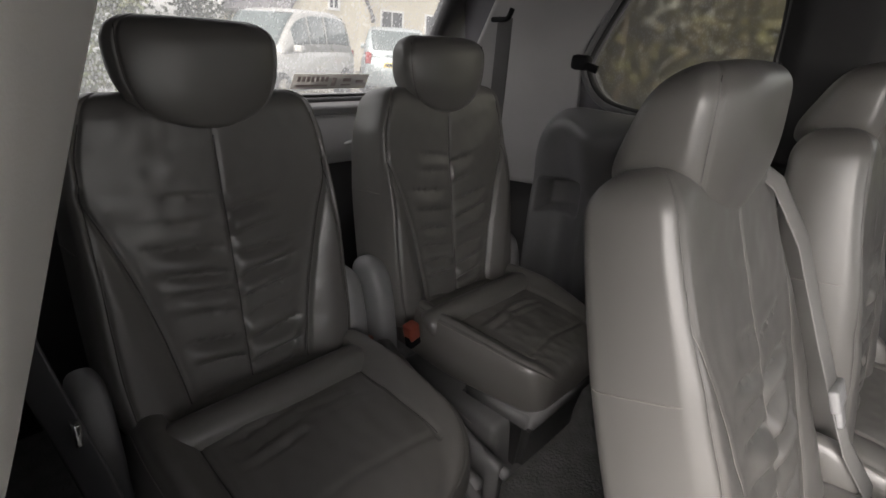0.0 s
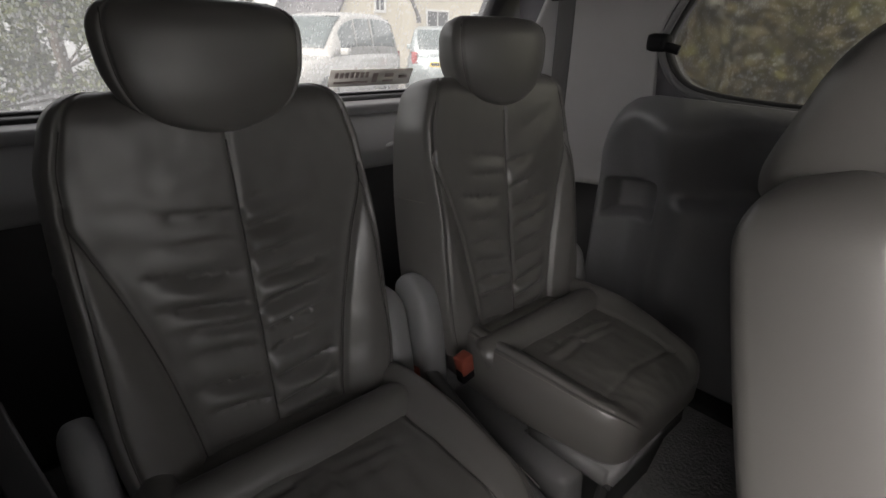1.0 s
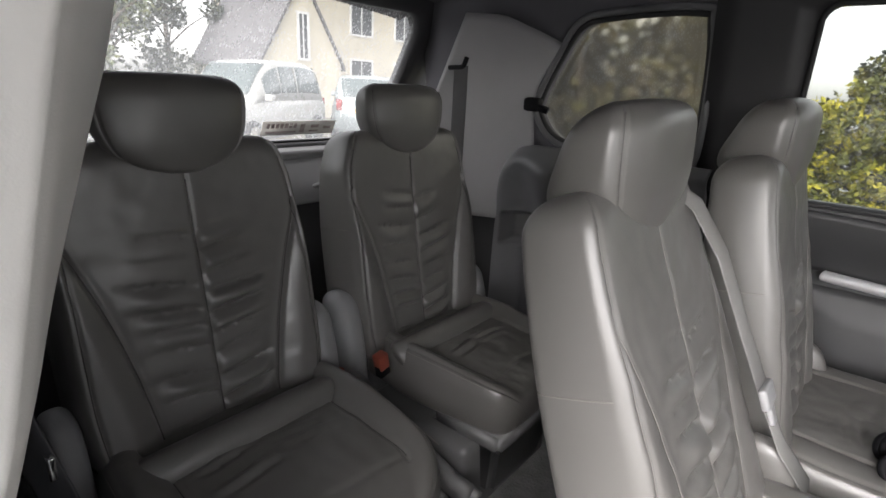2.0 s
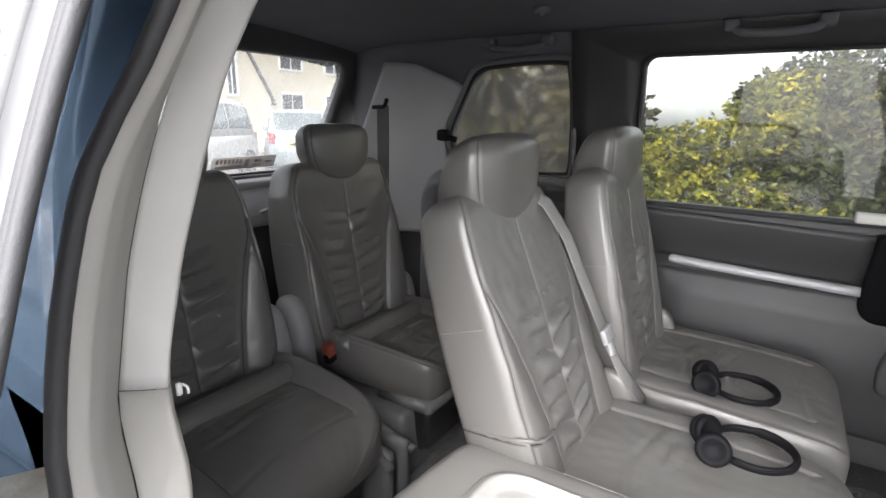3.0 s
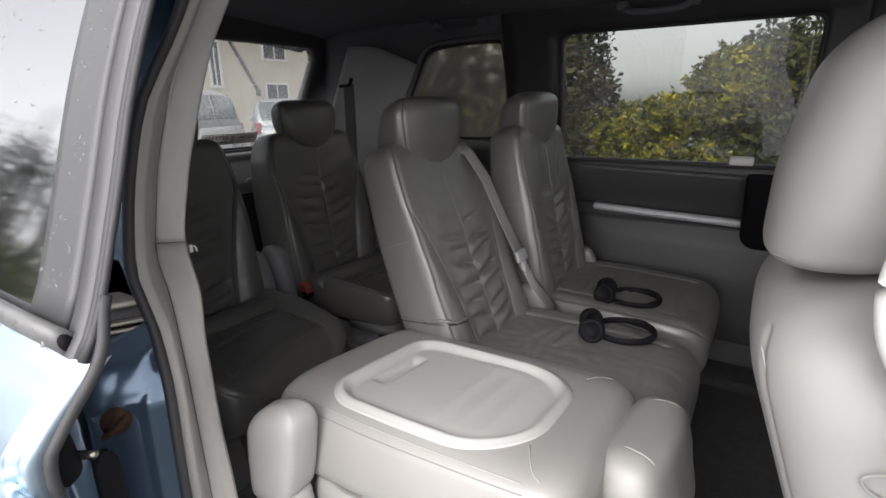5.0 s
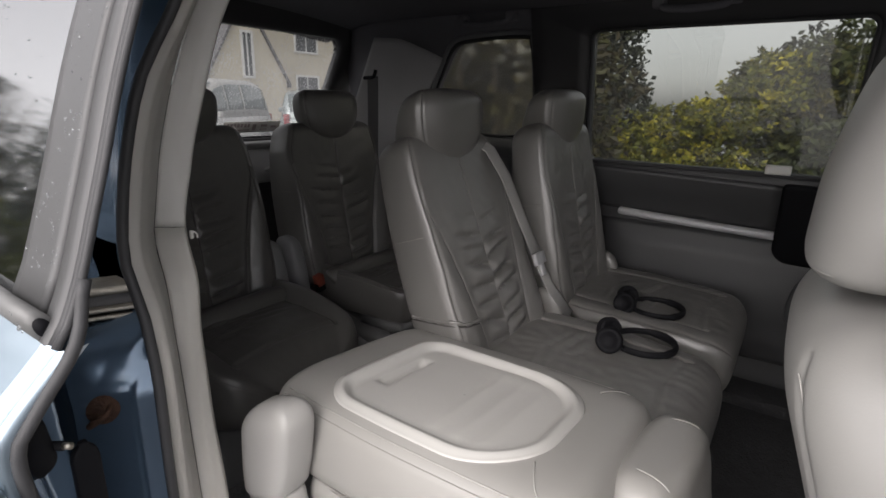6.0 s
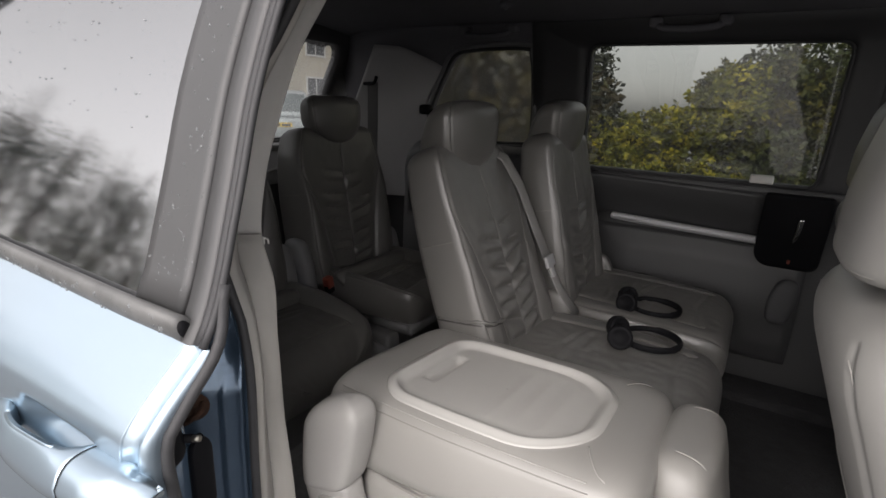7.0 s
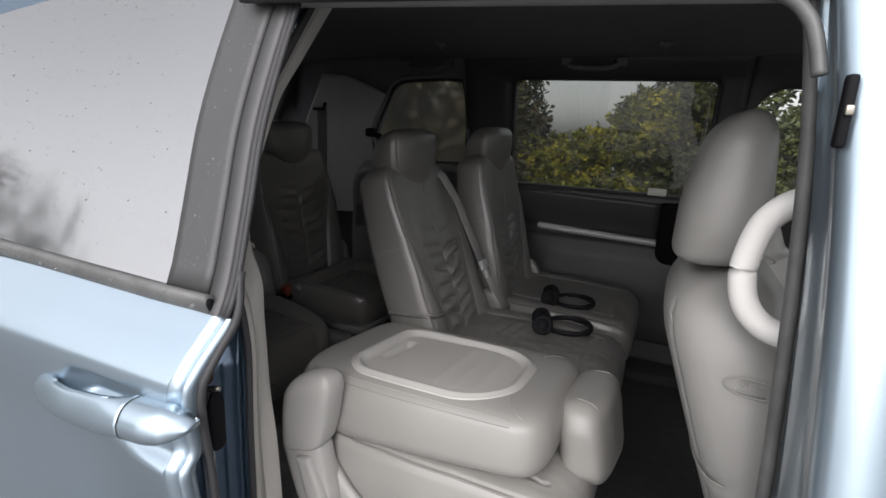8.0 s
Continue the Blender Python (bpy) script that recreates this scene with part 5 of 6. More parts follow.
tube(bm, lip + lip[:2], 0.009, 10, 0.7, (0, 1, 0))
structure("trim_quarter_lip", bm, QUARTER_GREY, "satin grey lip round the quarter window", "trim")
belt = thing("seat_belt", (-0.80, 0.60, 1.0), "dark grey seat belt hanging from the rear pillar", "seat belt")
bm = bmesh.new()
tube(bm, smooth_path([(-0.80, 0.612, 1.495), (-0.79, 0.60, 1.35), (-0.78, 0.585, 1.20), (-0.775, 0.575, 1.02)], 8), 0.022, 10, 0.08, (1, -0.6, 0))
part("webbing", bm, BELT_DARK, belt)
bm = bmesh.new()
tube(bm, smooth_path([(-0.835, 0.60, 1.487), (-0.80, 0.595, 1.488), (-0.775, 0.59, 1.492), (-0.762, 0.588, 1.515)], 6), 0.007, 8)
part("guide", bm, BLACK, belt, "black belt guide hook")
bm = bmesh.new()
box(bm, (-0.795, 0.565, 1.004), (-0.75, 0.580, 1.020), 0.003)
part("tongue", bm, CHROME, belt, "metal belt tongue")
t = thing("quarter_window_latch", (-0.60, 0.70, 1.40), "black hinge catch at the quarter window", "latch")
bm = bmesh.new()
box(bm, (-0.635, 0.705, 1.375), (-0.585, 0.745, 1.415), 0.012)
part("body", bm, BLACK, t)
bm = bmesh.new()
tube(bm, [(-0.605, 0.715, 1.392), (-0.560, 0.725, 1.380)], 0.011)
part("arm", bm, BLACK, t)

# sticker strip in the rear window
t = thing("window_sticker", (-1.19, 0.30, 1.27), "white dealer sticker strip with unreadable dark print", "sticker")
bm = bmesh.new()
STICKER = material("white_sticker", (0.75, 0.72, 0.68), 0.6, spread=0.05, bump=0.0)
PRINT = material("dark_print", (0.48, 0.40, 0.38), 0.7, bump=0.0)


def on_glass(y, z, d):
    return rear_wall(y, z, 0.026 - d)


def plate(bm, y0, y1, z0, z1, d, thick=0.001):
    rings(bm, [[on_glass(y, z, dd) for y, z in ((y0, z0), (y1, z0), (y1, z1), (y0, z1))] for dd in (d, d + thick)])


plate(bm, 0.20, 0.47, 1.262, 1.306, 0.0)
part("strip", bm, STICKER, t)
for k, (y0, y1, z0, z1) in enumerate(((0.215, 0.225, 1.284, 1.299), (0.230, 0.241, 1.284, 1.299), (0.246, 0.257, 1.284, 1.299), (0.262, 0.273, 1.284, 1.299), (0.278, 0.289, 1.284, 1.299), (0.294, 0.305, 1.284, 1.299), (0.310, 0.320, 1.284, 1.299), (0.215, 0.322, 1.269, 1.275), (0.335, 0.352, 1.270, 1.296), (0.375, 0.405, 1.284, 1.294), (0.372, 0.408, 1.271, 1.276), (0.425, 0.455, 1.280, 1.288))):
    bm = bmesh.new()
    plate(bm, y0, y1, z0, z1, 0.0015, 0.0005)
    part("print_bar", bm, PRINT, t)

t = thing("tailgate_pull", (-1.05, 0.32, 1.12), "grey curved pull handle on the tailgate lining", "handle")
bm = bmesh.new()
tube(bm, smooth_path([(-1.060, 0.262, 1.128), (-1.042, 0.29, 1.140), (-1.040, 0.34, 1.142), (-1.040, 0.365, 1.120), (-1.050, 0.37, 1.095)], 6), 0.007, 10)
part("grip", bm, PLASTIC_MID, t)
hook = thing("coat_hook", (0.60, 0.46, 1.72), "round dark grey coat hook on the headliner", "hook", "coat hooks")
bm = bmesh.new()
rings(bm, [[(0.60 + r * math.cos(a), 0.46 + r * math.sin(a), z) for a in [6.2832 * j / 20 for j in range(20)]] for r, z in ((0.020, 1.722), (0.021, 1.712), (0.017, 1.706), (0.008, 1.706), (0.006, 1.700))])
part("cap", bm, HEADLINER, hook)
copy_thing(hook, pose(-0.13, 0.41, 1.722))
belt = thing("seat_belt", (-0.5, -0.56, 1.0), "dark seat belt beside the third row seat", "seat belt")
bm = bmesh.new()
tube(bm, smooth_path([(-0.66, -0.615, 1.42), (-0.58, -0.585, 1.10), (-0.50, -0.548, 0.88), (-0.47, -0.535, 0.80)], 8), 0.022, 10, 0.08, (1, -0.6, 0))
part("webbing", bm, PLASTIC_DARK, belt)
bm = bmesh.new()
box(bm, (-0.530, -0.556, 0.925), (-0.505, -0.546, 0.960), 0.003)
part("tongue", bm, CHROME, belt, "metal belt tongue")

# roof grab handles above the far windows
roof_handle = thing("roof_handle", (0.36, 0.63, 1.67), "dark grey folding grab handle on the headliner", "handle", "roof handles")
bm = bmesh.new()
tube(bm, smooth_path([(0.27, 0.645, 1.685), (0.29, 0.625, 1.668), (0.36, 0.618, 1.662), (0.43, 0.625, 1.668), (0.45, 0.645, 1.685)], 8), 0.010, 12)
part("grip", bm, HEADLINER, roof_handle)
for x in (0.265, 0.455):
    bm = bmesh.new()
    box(bm, (x - 0.018, 0.625, 1.672), (x + 0.018, 0.665, 1.70), 0.008)
    part("mount", bm, HEADLINER, roof_handle)
copy_thing(roof_handle, pose(-0.30, 0.63, 1.665))

# ---- belt over the middle seat ----
belt = thing("seat_belt", (0.1, 0.17, 0.9), "grey seat belt across the reclined middle seat", "seat belt")


def strap(pts, half=0.022):
    bm = bmesh.new()
    tube(bm, pts, half, 10, 0.07, (0.9, -0.1, 0.35))
    return bm


D0 = 0.068
part("webbing", strap([mid_place(D0 - 0.03, 0.120, 0.525), mid_place(D0 + 0.006, 0.130, 0.48), mid_place(D0 + 0.022, 0.142, 0.40), mid_place(D0 + 0.026, 0.155, 0.28), mid_place(D0 + 0.030, 0.168, 0.185)]), BELT, belt)
part("lap_webbing", strap([mid_place(D0 + 0.030, 0.168, 0.17), mid_place(D0 + 0.034, 0.184, 0.09), mid_place(D0 + 0.050, 0.215, 0.005)], 0.019), BELT, belt)
bm = bmesh.new()
m = Matrix.Translation(mid_place(D0 + 0.034, 0.168, 0.178)) @ pose(0, 0, 0, 0, -22, 0)
box(bm, (-0.006, -0.027, -0.016), (0.006, 0.027, 0.016), 0.004, m)
part("slider", bm, PLASTIC_MID, belt, "grey plastic belt slider")
bm = bmesh.new()
box(bm, (-0.004, -0.010, -0.045), (0.004, 0.012, -0.014), 0.003, m)
part("tongue", bm, PLASTIC_MID, belt)


# ---- headphones on the seats ----
def headphones(at, turn, label):
    t = thing("headphones", at, label, "headphones", "headphones on the seats")
    base = Matrix.Translation(at) @ pose(0, 0, 0, 0, 0, turn)
    # the headband lies flat as a loop; the cups lie beside one another at its open end
    bm = bmesh.new()
    arc = [(0.105 + 0.068 * math.cos(radians(-150 + 300 * k / 32)), 0.064 * math.sin(radians(-150 + 300 * k / 32)), 0.013) for k in range(33)]
    tube(bm, [base @ Vector(p) for p in arc], [0.0045] * 10 + [0.0058] * 13 + [0.0045] * 10, 10, 1.7)
    part("headband", bm, BLACK, t)
    for s, dx in ((-1, 0.0), (1, 0.006)):
        m = base @ Matrix.Translation((0.022 + dx, 0.030 * s, 0.026)) @ pose(0, 0, 0, 72, 0, 24 * s)
        bm = bmesh.new()
        rings(bm, [[m @ Vector((r * math.cos(2 * math.pi * k / 20), r * math.sin(2 * math.pi * k / 20), z)) for k in range(20)] for r, z in ((0.016, -0.012), (0.025, -0.010), (0.029, -0.003), (0.029, 0.003), (0.027, 0.006))])
        c = part("ear_cup", bm, BLACK, t)
        bm = bmesh.new()
        rings(bm, [[m @ Vector((r * math.cos(2 * math.pi * k / 20), r * math.sin(2 * math.pi * k / 20), z)) for k in range(20)] for r, z in ((0.028, 0.005), (0.030, 0.010), (0.027, 0.016), (0.020, 0.016), (0.016, 0.011), (0.004, 0.010))])
        part("ear_pad", bm, BLACK, c, "soft black ear pad")
        bm = bmesh.new()
        tube(bm, [base @ Vector((0.030 + dx, 0.036 * s, 0.02)), base @ Vector((0.052, 0.042 * s, 0.014))], 0.006)
        part("arm", bm, BLACK, t)
    return t


headphones((0.358, 0.093, 0.872), 27, "black folding headphones lying on the middle seat cushion")
headphones((0.320, 0.364, 0.865), 18, "black headphones with grey pads on the far seat cushion")

# grey carpet between the rear seats
bm = bmesh.new()
box(bm, (-1.18, -0.74, FLOOR_Z), (0.10, 0.76, FLOOR_Z + 0.012), 0.004)
structure("floor_carpet", bm, material("grey_carpet", (0.22, 0.22, 0.22), 0.95, spread=0.25, scale=30, fine=500, bump=0.7), "grey carpet in the rear of the car", "floor", False)

# ---- outside ----
GROUND = material("wet_asphalt", (0.08, 0.08, 0.082), 0.25, spread=0.3, scale=2, fine=120, bump=0.4)
bm = bmesh.new()
sheet(bm, lambda u, v: Vector((-400 + 800 * u, -400 + 800 * v, 0)), 4, 4)
structure("ground", bm, GROUND, "wet grey asphalt of the car park", "ground", False)


def leaf_material(name, c1, c2, c3):
    m = bpy.data.materials.new(name)
    m.use_nodes = True
    n, l = m.node_tree.nodes, m.node_tree.links
    b = n["Principled BSDF"]
    geo = n.new("ShaderNodeNewGeometry")
    ramp = n.new("ShaderNodeValToRGB")
    ramp.color_ramp.elements[0].color, ramp.color_ramp.elements[1].color = (*c1, 1), (*c3, 1)
    e = ramp.color_ramp.elements.new(0.55)
    e.color = (*c2, 1)
    patch = n.new("ShaderNodeTexNoise")
    patch.inputs["Scale"].default_value, patch.inputs["Detail"].default_value = 4.5, 2.0
    l.new(geo.outputs["Position"], patch.inputs["Vector"])
    spread = n.new("ShaderNodeMapRange")
    spread.inputs[1].default_value, spread.inputs[2].default_value = 0.34, 0.68
    spread.inputs[3].default_value, spread.inputs[4].default_value = 0.0, 0.78
    l.new(patch.outputs["Fac"], spread.inputs[0])
    mix = n.new("ShaderNodeMath")
    mix.operation = "MULTIPLY_ADD"
    mix.inputs[1].default_value = 0.42
    l.new(geo.outputs["Random Per Island"], mix.inputs[0])
    l.new(spread.outputs[0], mix.inputs[2])
    l.new(mix.outputs[0], ramp.inputs[0])
    l.new(ramp.outputs[0], b.inputs["Base Color"])
    b.inputs["Roughness"].default_value = 0.5
    return m


LEAF_YELLOW = leaf_material("yellow_green_leaves", (0.06, 0.075, 0.014), (0.23, 0.24, 0.032), (0.72, 0.62, 0.06))
LEAF_GREEN = leaf_material("green_leaves", (0.028, 0.042, 0.010), (0.07, 0.088, 0.02), (0.13, 0.135, 0.03))
LEAF_DARK = leaf_material("dark_leaves", (0.02, 0.03, 0.018), (0.045, 0.055, 0.03), (0.08, 0.085, 0.05))
BARK = material("bark", (0.10, 0.08, 0.06), 0.9, spread=0.3, scale=12, fine=60, bump=0.8)


def leaves(bm_data, clumps, count, size, rng, whorl=1):
    """Small folded leaves scattered in clumps; clumps: centre, radii."""
    verts, faces = bm_data
    weights = [c[1][0] * c[1][1] * c[1][2] for c in clumps]
    for _ in range(count // whorl):
        c, r = rng.choices(clumps, weights)[0]
        while True:
            p = Vector((rng.uniform(-1, 1), rng.uniform(-1, 1), rng.uniform(-1, 1)))
            if p.length < 1 and (p.length > 0.35 or rng.random() < 0.3):
                break
        p = Vector((c[0] + p.x * r[0], c[1] + p.y * r[1], c[2] + p.z * r[2]))
        if p.z < 0.03:
            continue
        for _ in range(whorl):
            d = Vector((rng.uniform(-1, 1), rng.uniform(-1, 1), rng.uniform(-0.6, 0.8))).normalized()
            w = d.cross(Vector((rng.uniform(-1, 1), rng.uniform(-1, 1), rng.uniform(-1, 1)))).normalized()
            s = size * rng.uniform(0.6, 1.35)
            n0 = len(verts)
            up = d.cross(w) * s * 0.12
            verts.extend([p, p + d * s * 0.5 + w * s * 0.28 + up, p + d * s, p + d * s * 0.5 - w * s * 0.28 + up])
            faces.append((n0, n0 + 1, n0 + 2))
            faces.append((n0, n0 + 2, n0 + 3))


def leaf_part(name, clumps, count, size, mat, parent, seed, label="", whorl=1):
    rng = random.Random(seed)
    data = ([], [])
    leaves(data, clumps, count, size, rng, whorl)
    me = bpy.data.meshes.new(name)
    me.from_pydata([tuple(v) for v in data[0]], [], data[1])
    me.materials.append(mat)
    ob = new(name, me)
    ob.parent = parent
    ob.matrix_parent_inverse = parent.matrix_basis.inverted()
    ob["kind"] = "stuff"
    return ob


def stems(parent, base, tips, r):
    bm = bmesh.new()
    for tip in tips:
        mid = [(base[k] * 0.45 + tip[k] * 0.55) + (0.12 if k < 2 else 0.0) * math.sin(tip[0] * 7 + k) for k in range(3)]
        tube(bm, smooth_path([base, mid, tip], 6), [r * (1 - 0.8 * q / 12) for q in range(13)], 7)
    part("trunk", bm, BARK, parent)


def shrub(name, at, clumps, count, size, mat, label, seed, category="shrub", whorl=1):
    t = thing(name, at, label, category)
    stems(t, at, [tuple(c[0]) for c in clumps[:7]], 0.045)
    leaf_part("crown", clumps, count, size, mat, t, seed, "", whorl)
    return t


def cloud(rng, n, x, y, z, r):
    return [((rng.uniform(*x), rng.uniform(*y), rng.uniform(*z)), (rng.uniform(*r), rng.uniform(*r), rng.uniform(*r) * 0.8)) for _ in range(n)]


R = random.Random(5)
shrub("yellow_shrub", (0.1, 4.7, 0), cloud(R, 26, (-0.9, 0.75), (4.3, 5.0), (0.15, 1.05), (0.22, 0.4)) + [((0.15, 4.7, 1.45), (0.32, 0.3, 0.32)), ((-0.1, 4.7, 1.3), (0.3, 0.3, 0.25)), ((-0.55, 4.7, 1.15), (0.3, 0.3, 0.22)), ((-0.8, 4.9, 1.22), (0.28, 0.3, 0.22)), ((-0.35, 4.9, 1.28), (0.3, 0.3, 0.22)), ((0.35, 4.8, 1.6), (0.3, 0.3, 0.35))], 20000, 0.060, LEAF_YELLOW, "variegated yellow green shrub beside the car", 11, "shrub", 6)
shrub("hedge", (1.2, 5.3, 0), cloud(R, 30, (0.25, 2.6), (4.9, 6.0), (0.3, 1.9), (0.3, 0.5)), 15000, 0.08, LEAF_GREEN, "tall green hedge behind the yellow shrub", 12, "hedge")
LEAF_OLIVE = leaf_material("olive_leaves", (0.04, 0.05, 0.012), (0.12, 0.12, 0.025), (0.30, 0.26, 0.04))
tops = table([(-0.9, 1.28), (-0.5, 1.32), (-0.3, 1.45), (-0.1, 1.70), (0.2, 1.90), (1.3, 2.0)])
R = random.Random(15)
shrub("shrub", (0.3, 5.2, 0), [((x, R.uniform(5.05, 5.5), tops(x) * R.uniform(0.55, 0.98)), (R.uniform(0.16, 0.26), 0.25, R.uniform(0.16, 0.26))) for x in [-0.9 + 2.2 * k / 54 for k in range(55)]], 13000, 0.062, LEAF_OLIVE, "tall olive green shrub behind the yellow one", 31, "shrub", 5)
R = random.Random(6)
shrub("hedge", (-3.0, 6.0, 0), cloud(R, 40, (-5.5, -0.9), (5.2, 6.6), (0.3, 1.2), (0.35, 0.6)), 10000, 0.09, LEAF_DARK, "dark green hedge beyond the car park", 13, "hedge")
shrub("hedge", (1.5, 7.0, 0), cloud(R, 30, (0.1, 4.0), (6.4, 7.6), (0.3, 1.9), (0.4, 0.6)), 9000, 0.11, LEAF_DARK, "dark hedge behind the green one", 21, "hedge")
shrub("conifer", (-1.4, 6.2, 0), [((-1.45 + 0.1 * math.sin(k), 6.2, 0.6 + 0.32 * k), (0.52 - 0.02 * k, 0.5, 0.4)) for k in range(12)], 9000, 0.08, LEAF_DARK, "dark tall conifer behind the hedge", 14, "tree")
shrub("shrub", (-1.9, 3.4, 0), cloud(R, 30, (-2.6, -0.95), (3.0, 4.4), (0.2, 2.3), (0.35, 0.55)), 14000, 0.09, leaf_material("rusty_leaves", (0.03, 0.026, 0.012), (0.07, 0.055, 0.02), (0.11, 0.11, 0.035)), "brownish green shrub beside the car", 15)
shrub("hedge", (4.6, 6.0, 0), cloud(R, 26, (2.6, 7.0), (5.0, 6.4), (0.3, 2.3), (0.4, 0.6)), 7000, 0.09, LEAF_GREEN, "green hedge along the car park", 16, "hedge")
shrub("hedge", (-10.5, -1.0, 0), cloud(R, 46, (-11.4, -9.8), (-5.5, 3.6), (0.3, 1.7), (0.4, 0.7)), 14000, 0.11, LEAF_GREEN, "dark hedge behind the parked car", 17, "hedge")


def tree(at, height, spread, count, seed, label, mat=LEAF_DARK, size=0.13):
    rng = random.Random(seed)
    t = thing("tree", at, label, "tree", "trees round the car park")
    bm = bmesh.new()
    tube(bm, smooth_path([at, (at[0] + 0.1, at[1] - 0.08, height * 0.4), (at[0] - 0.05, at[1], height * 0.9)], 8), [0.16 * (1 - 0.85 * k / 16) for k in range(17)], 9)
    clumps = []
    for k in range(16):
        a, h = rng.uniform(0, 6.28), rng.uniform(0.3, 0.95)
        r = spread * (1.1 - 0.7 * abs(h - 0.5)) * rng.uniform(0.5, 1)
        tip = (at[0] + r * math.cos(a), at[1] + r * math.sin(a), height * h)
        root = (at[0], at[1], height * h * 0.65)
        tube(bm, smooth_path([root, ((root[0] + tip[0]) / 2, (root[1] + tip[1]) / 2, (root[2] + tip[2]) / 2 + 0.15), tip], 5), [0.05 * (1 - 0.8 * k2 / 10) for k2 in range(11)], 6)
        clumps.append((tip, (rng.uniform(0.35, 0.7), rng.uniform(0.35, 0.7), rng.uniform(0.3, 0.55))))
    part("trunk", bm, BARK, t)
    leaf_part("crown", clumps, count, size, mat, t, seed)
    return t


R = random.Random(8)
for k, (y, h) in enumerate(((-2.4, 3.2), (-3.9, 3.7), (-5.4, 4.3), (-6.9, 4.4), (-8.3, 3.9), (-9.6, 3.3), (-11.0, 2.8), (-12.6, 2.3), (-14.4, 1.9))):
    cl = cloud(R, 26, (-13.0, -11.6), (y - 1.0, y + 1.0), (0.3, h * 0.75), (0.45, 0.75)) + [((-12.3 + R.uniform(-0.4, 0.4), y + R.uniform(-0.8, 0.8), h * R.uniform(0.72, 0.88)), (0.5, R.uniform(0.35, 0.6), R.uniform(0.4, 0.6))) for _ in range(9)]
    t = thing("tree", (-12.3, y, 0), "bushy dark tree at the edge of the car park", "tree", "trees round the car park")
    stems(t, (-12.3, y, 0), [tuple(c[0]) for c in cl[-9:]] + [(-12.3 + R.uniform(-0.6, 0.6), y + R.uniform(-1.0, 1.0), h * R.uniform(0.95, 1.06)) for _ in range(9)], 0.05)
    leaf_part("crown", cl, 4200, 0.10, LEAF_DARK, t, 60 + k)
for k, (x, y, h) in enumerate(((-15.0, 4.2, 6.5), (-16.0, 1.5, 7.0), (-21.0, 17.0, 7.5), (-13.5, -0.5, 6.0))):
    tree((x, y, 0), h, 1.5, 1500, 80 + k, "thin autumn tree with sparse leaves", LEAF_GREEN)
for k, (x, y, h) in enumerate(((-24.0, -1.5, 8.0), (-25.5, 2.0, 9.5), (-24.5, 5.0, 10.0), (-27.0, 8.0, 11.0), (-23.5, 9.5, 9.0), (-26.0, 26.0, 10.0), (-22.0, 29.0, 9.0), (-28.0, -5.0, 9.0))):
    tree((x, y, 0), h, 2.9, 2600, 120 + k, "tall half bare tree behind the house", LEAF_DARK, 0.24)
shrub("hedge", (-20.5, 2.0, 0), cloud(random.Random(19), 46, (-21.5, -19.5), (-6.0, 8.6), (0.5, 3.9), (0.6, 1.0)), 9000, 0.20, LEAF_DARK, "tall ragged hedge behind the car park", 22, "hedge")

# house behind the parked cars
RENDER_WALL = material("cream_render", (0.62, 0.57, 0.46), 0.9, spread=0.10, scale=1.5, fine=80, bump=0.3)
SLATE = material("grey_slate", (0.16, 0.155, 0.16), 0.7, spread=0.25, scale=6, fine=60, bump=0.5)
FRAME_WHITE = material("white_frame", (0.75, 0.75, 0.73), 0.5, bump=0.0)
WINDOW_DARK = material("dark_window", (0.05, 0.055, 0.06), 0.08, bump=0.0)
house = thing("house", (-20, 13.5, 0), "cream rendered house with a gabled annex and slate roof", "house")
bm = bmesh.new()
rings(bm, [[(-18.0, 12.4, z), (-18.0, 24.0, z), (-25.0, 24.0, z), (-25.0, 12.4, z)] for z in (0, 5.2)])
rings(bm, [[(x, 9.35, 0), (x, 12.65, 0), (x, 12.65, 1.95), (x, 11.0, 4.65), (x, 9.35, 1.95)] for x in (-16.2, -21.0)])
part("wall", bm, RENDER_WALL, house, "", False)
bm = bmesh.new()
rings(bm, [[(-17.6, y, 5.1), (-21.5, y, 7.2), (-25.4, y, 5.1), (-25.4, y, 5.3), (-21.5, y, 7.4), (-17.6, y, 5.3)] for y in (12.1, 24.3)])
rings(bm, [[(x, 9.20, 1.72), (x, 11.0, 4.66), (x, 12.80, 1.72), (x, 12.80, 1.86), (x, 11.0, 4.82), (x, 9.20, 1.86)] for x in (-16.1, -21.0)])
part("roof", bm, SLATE, house, "", False)
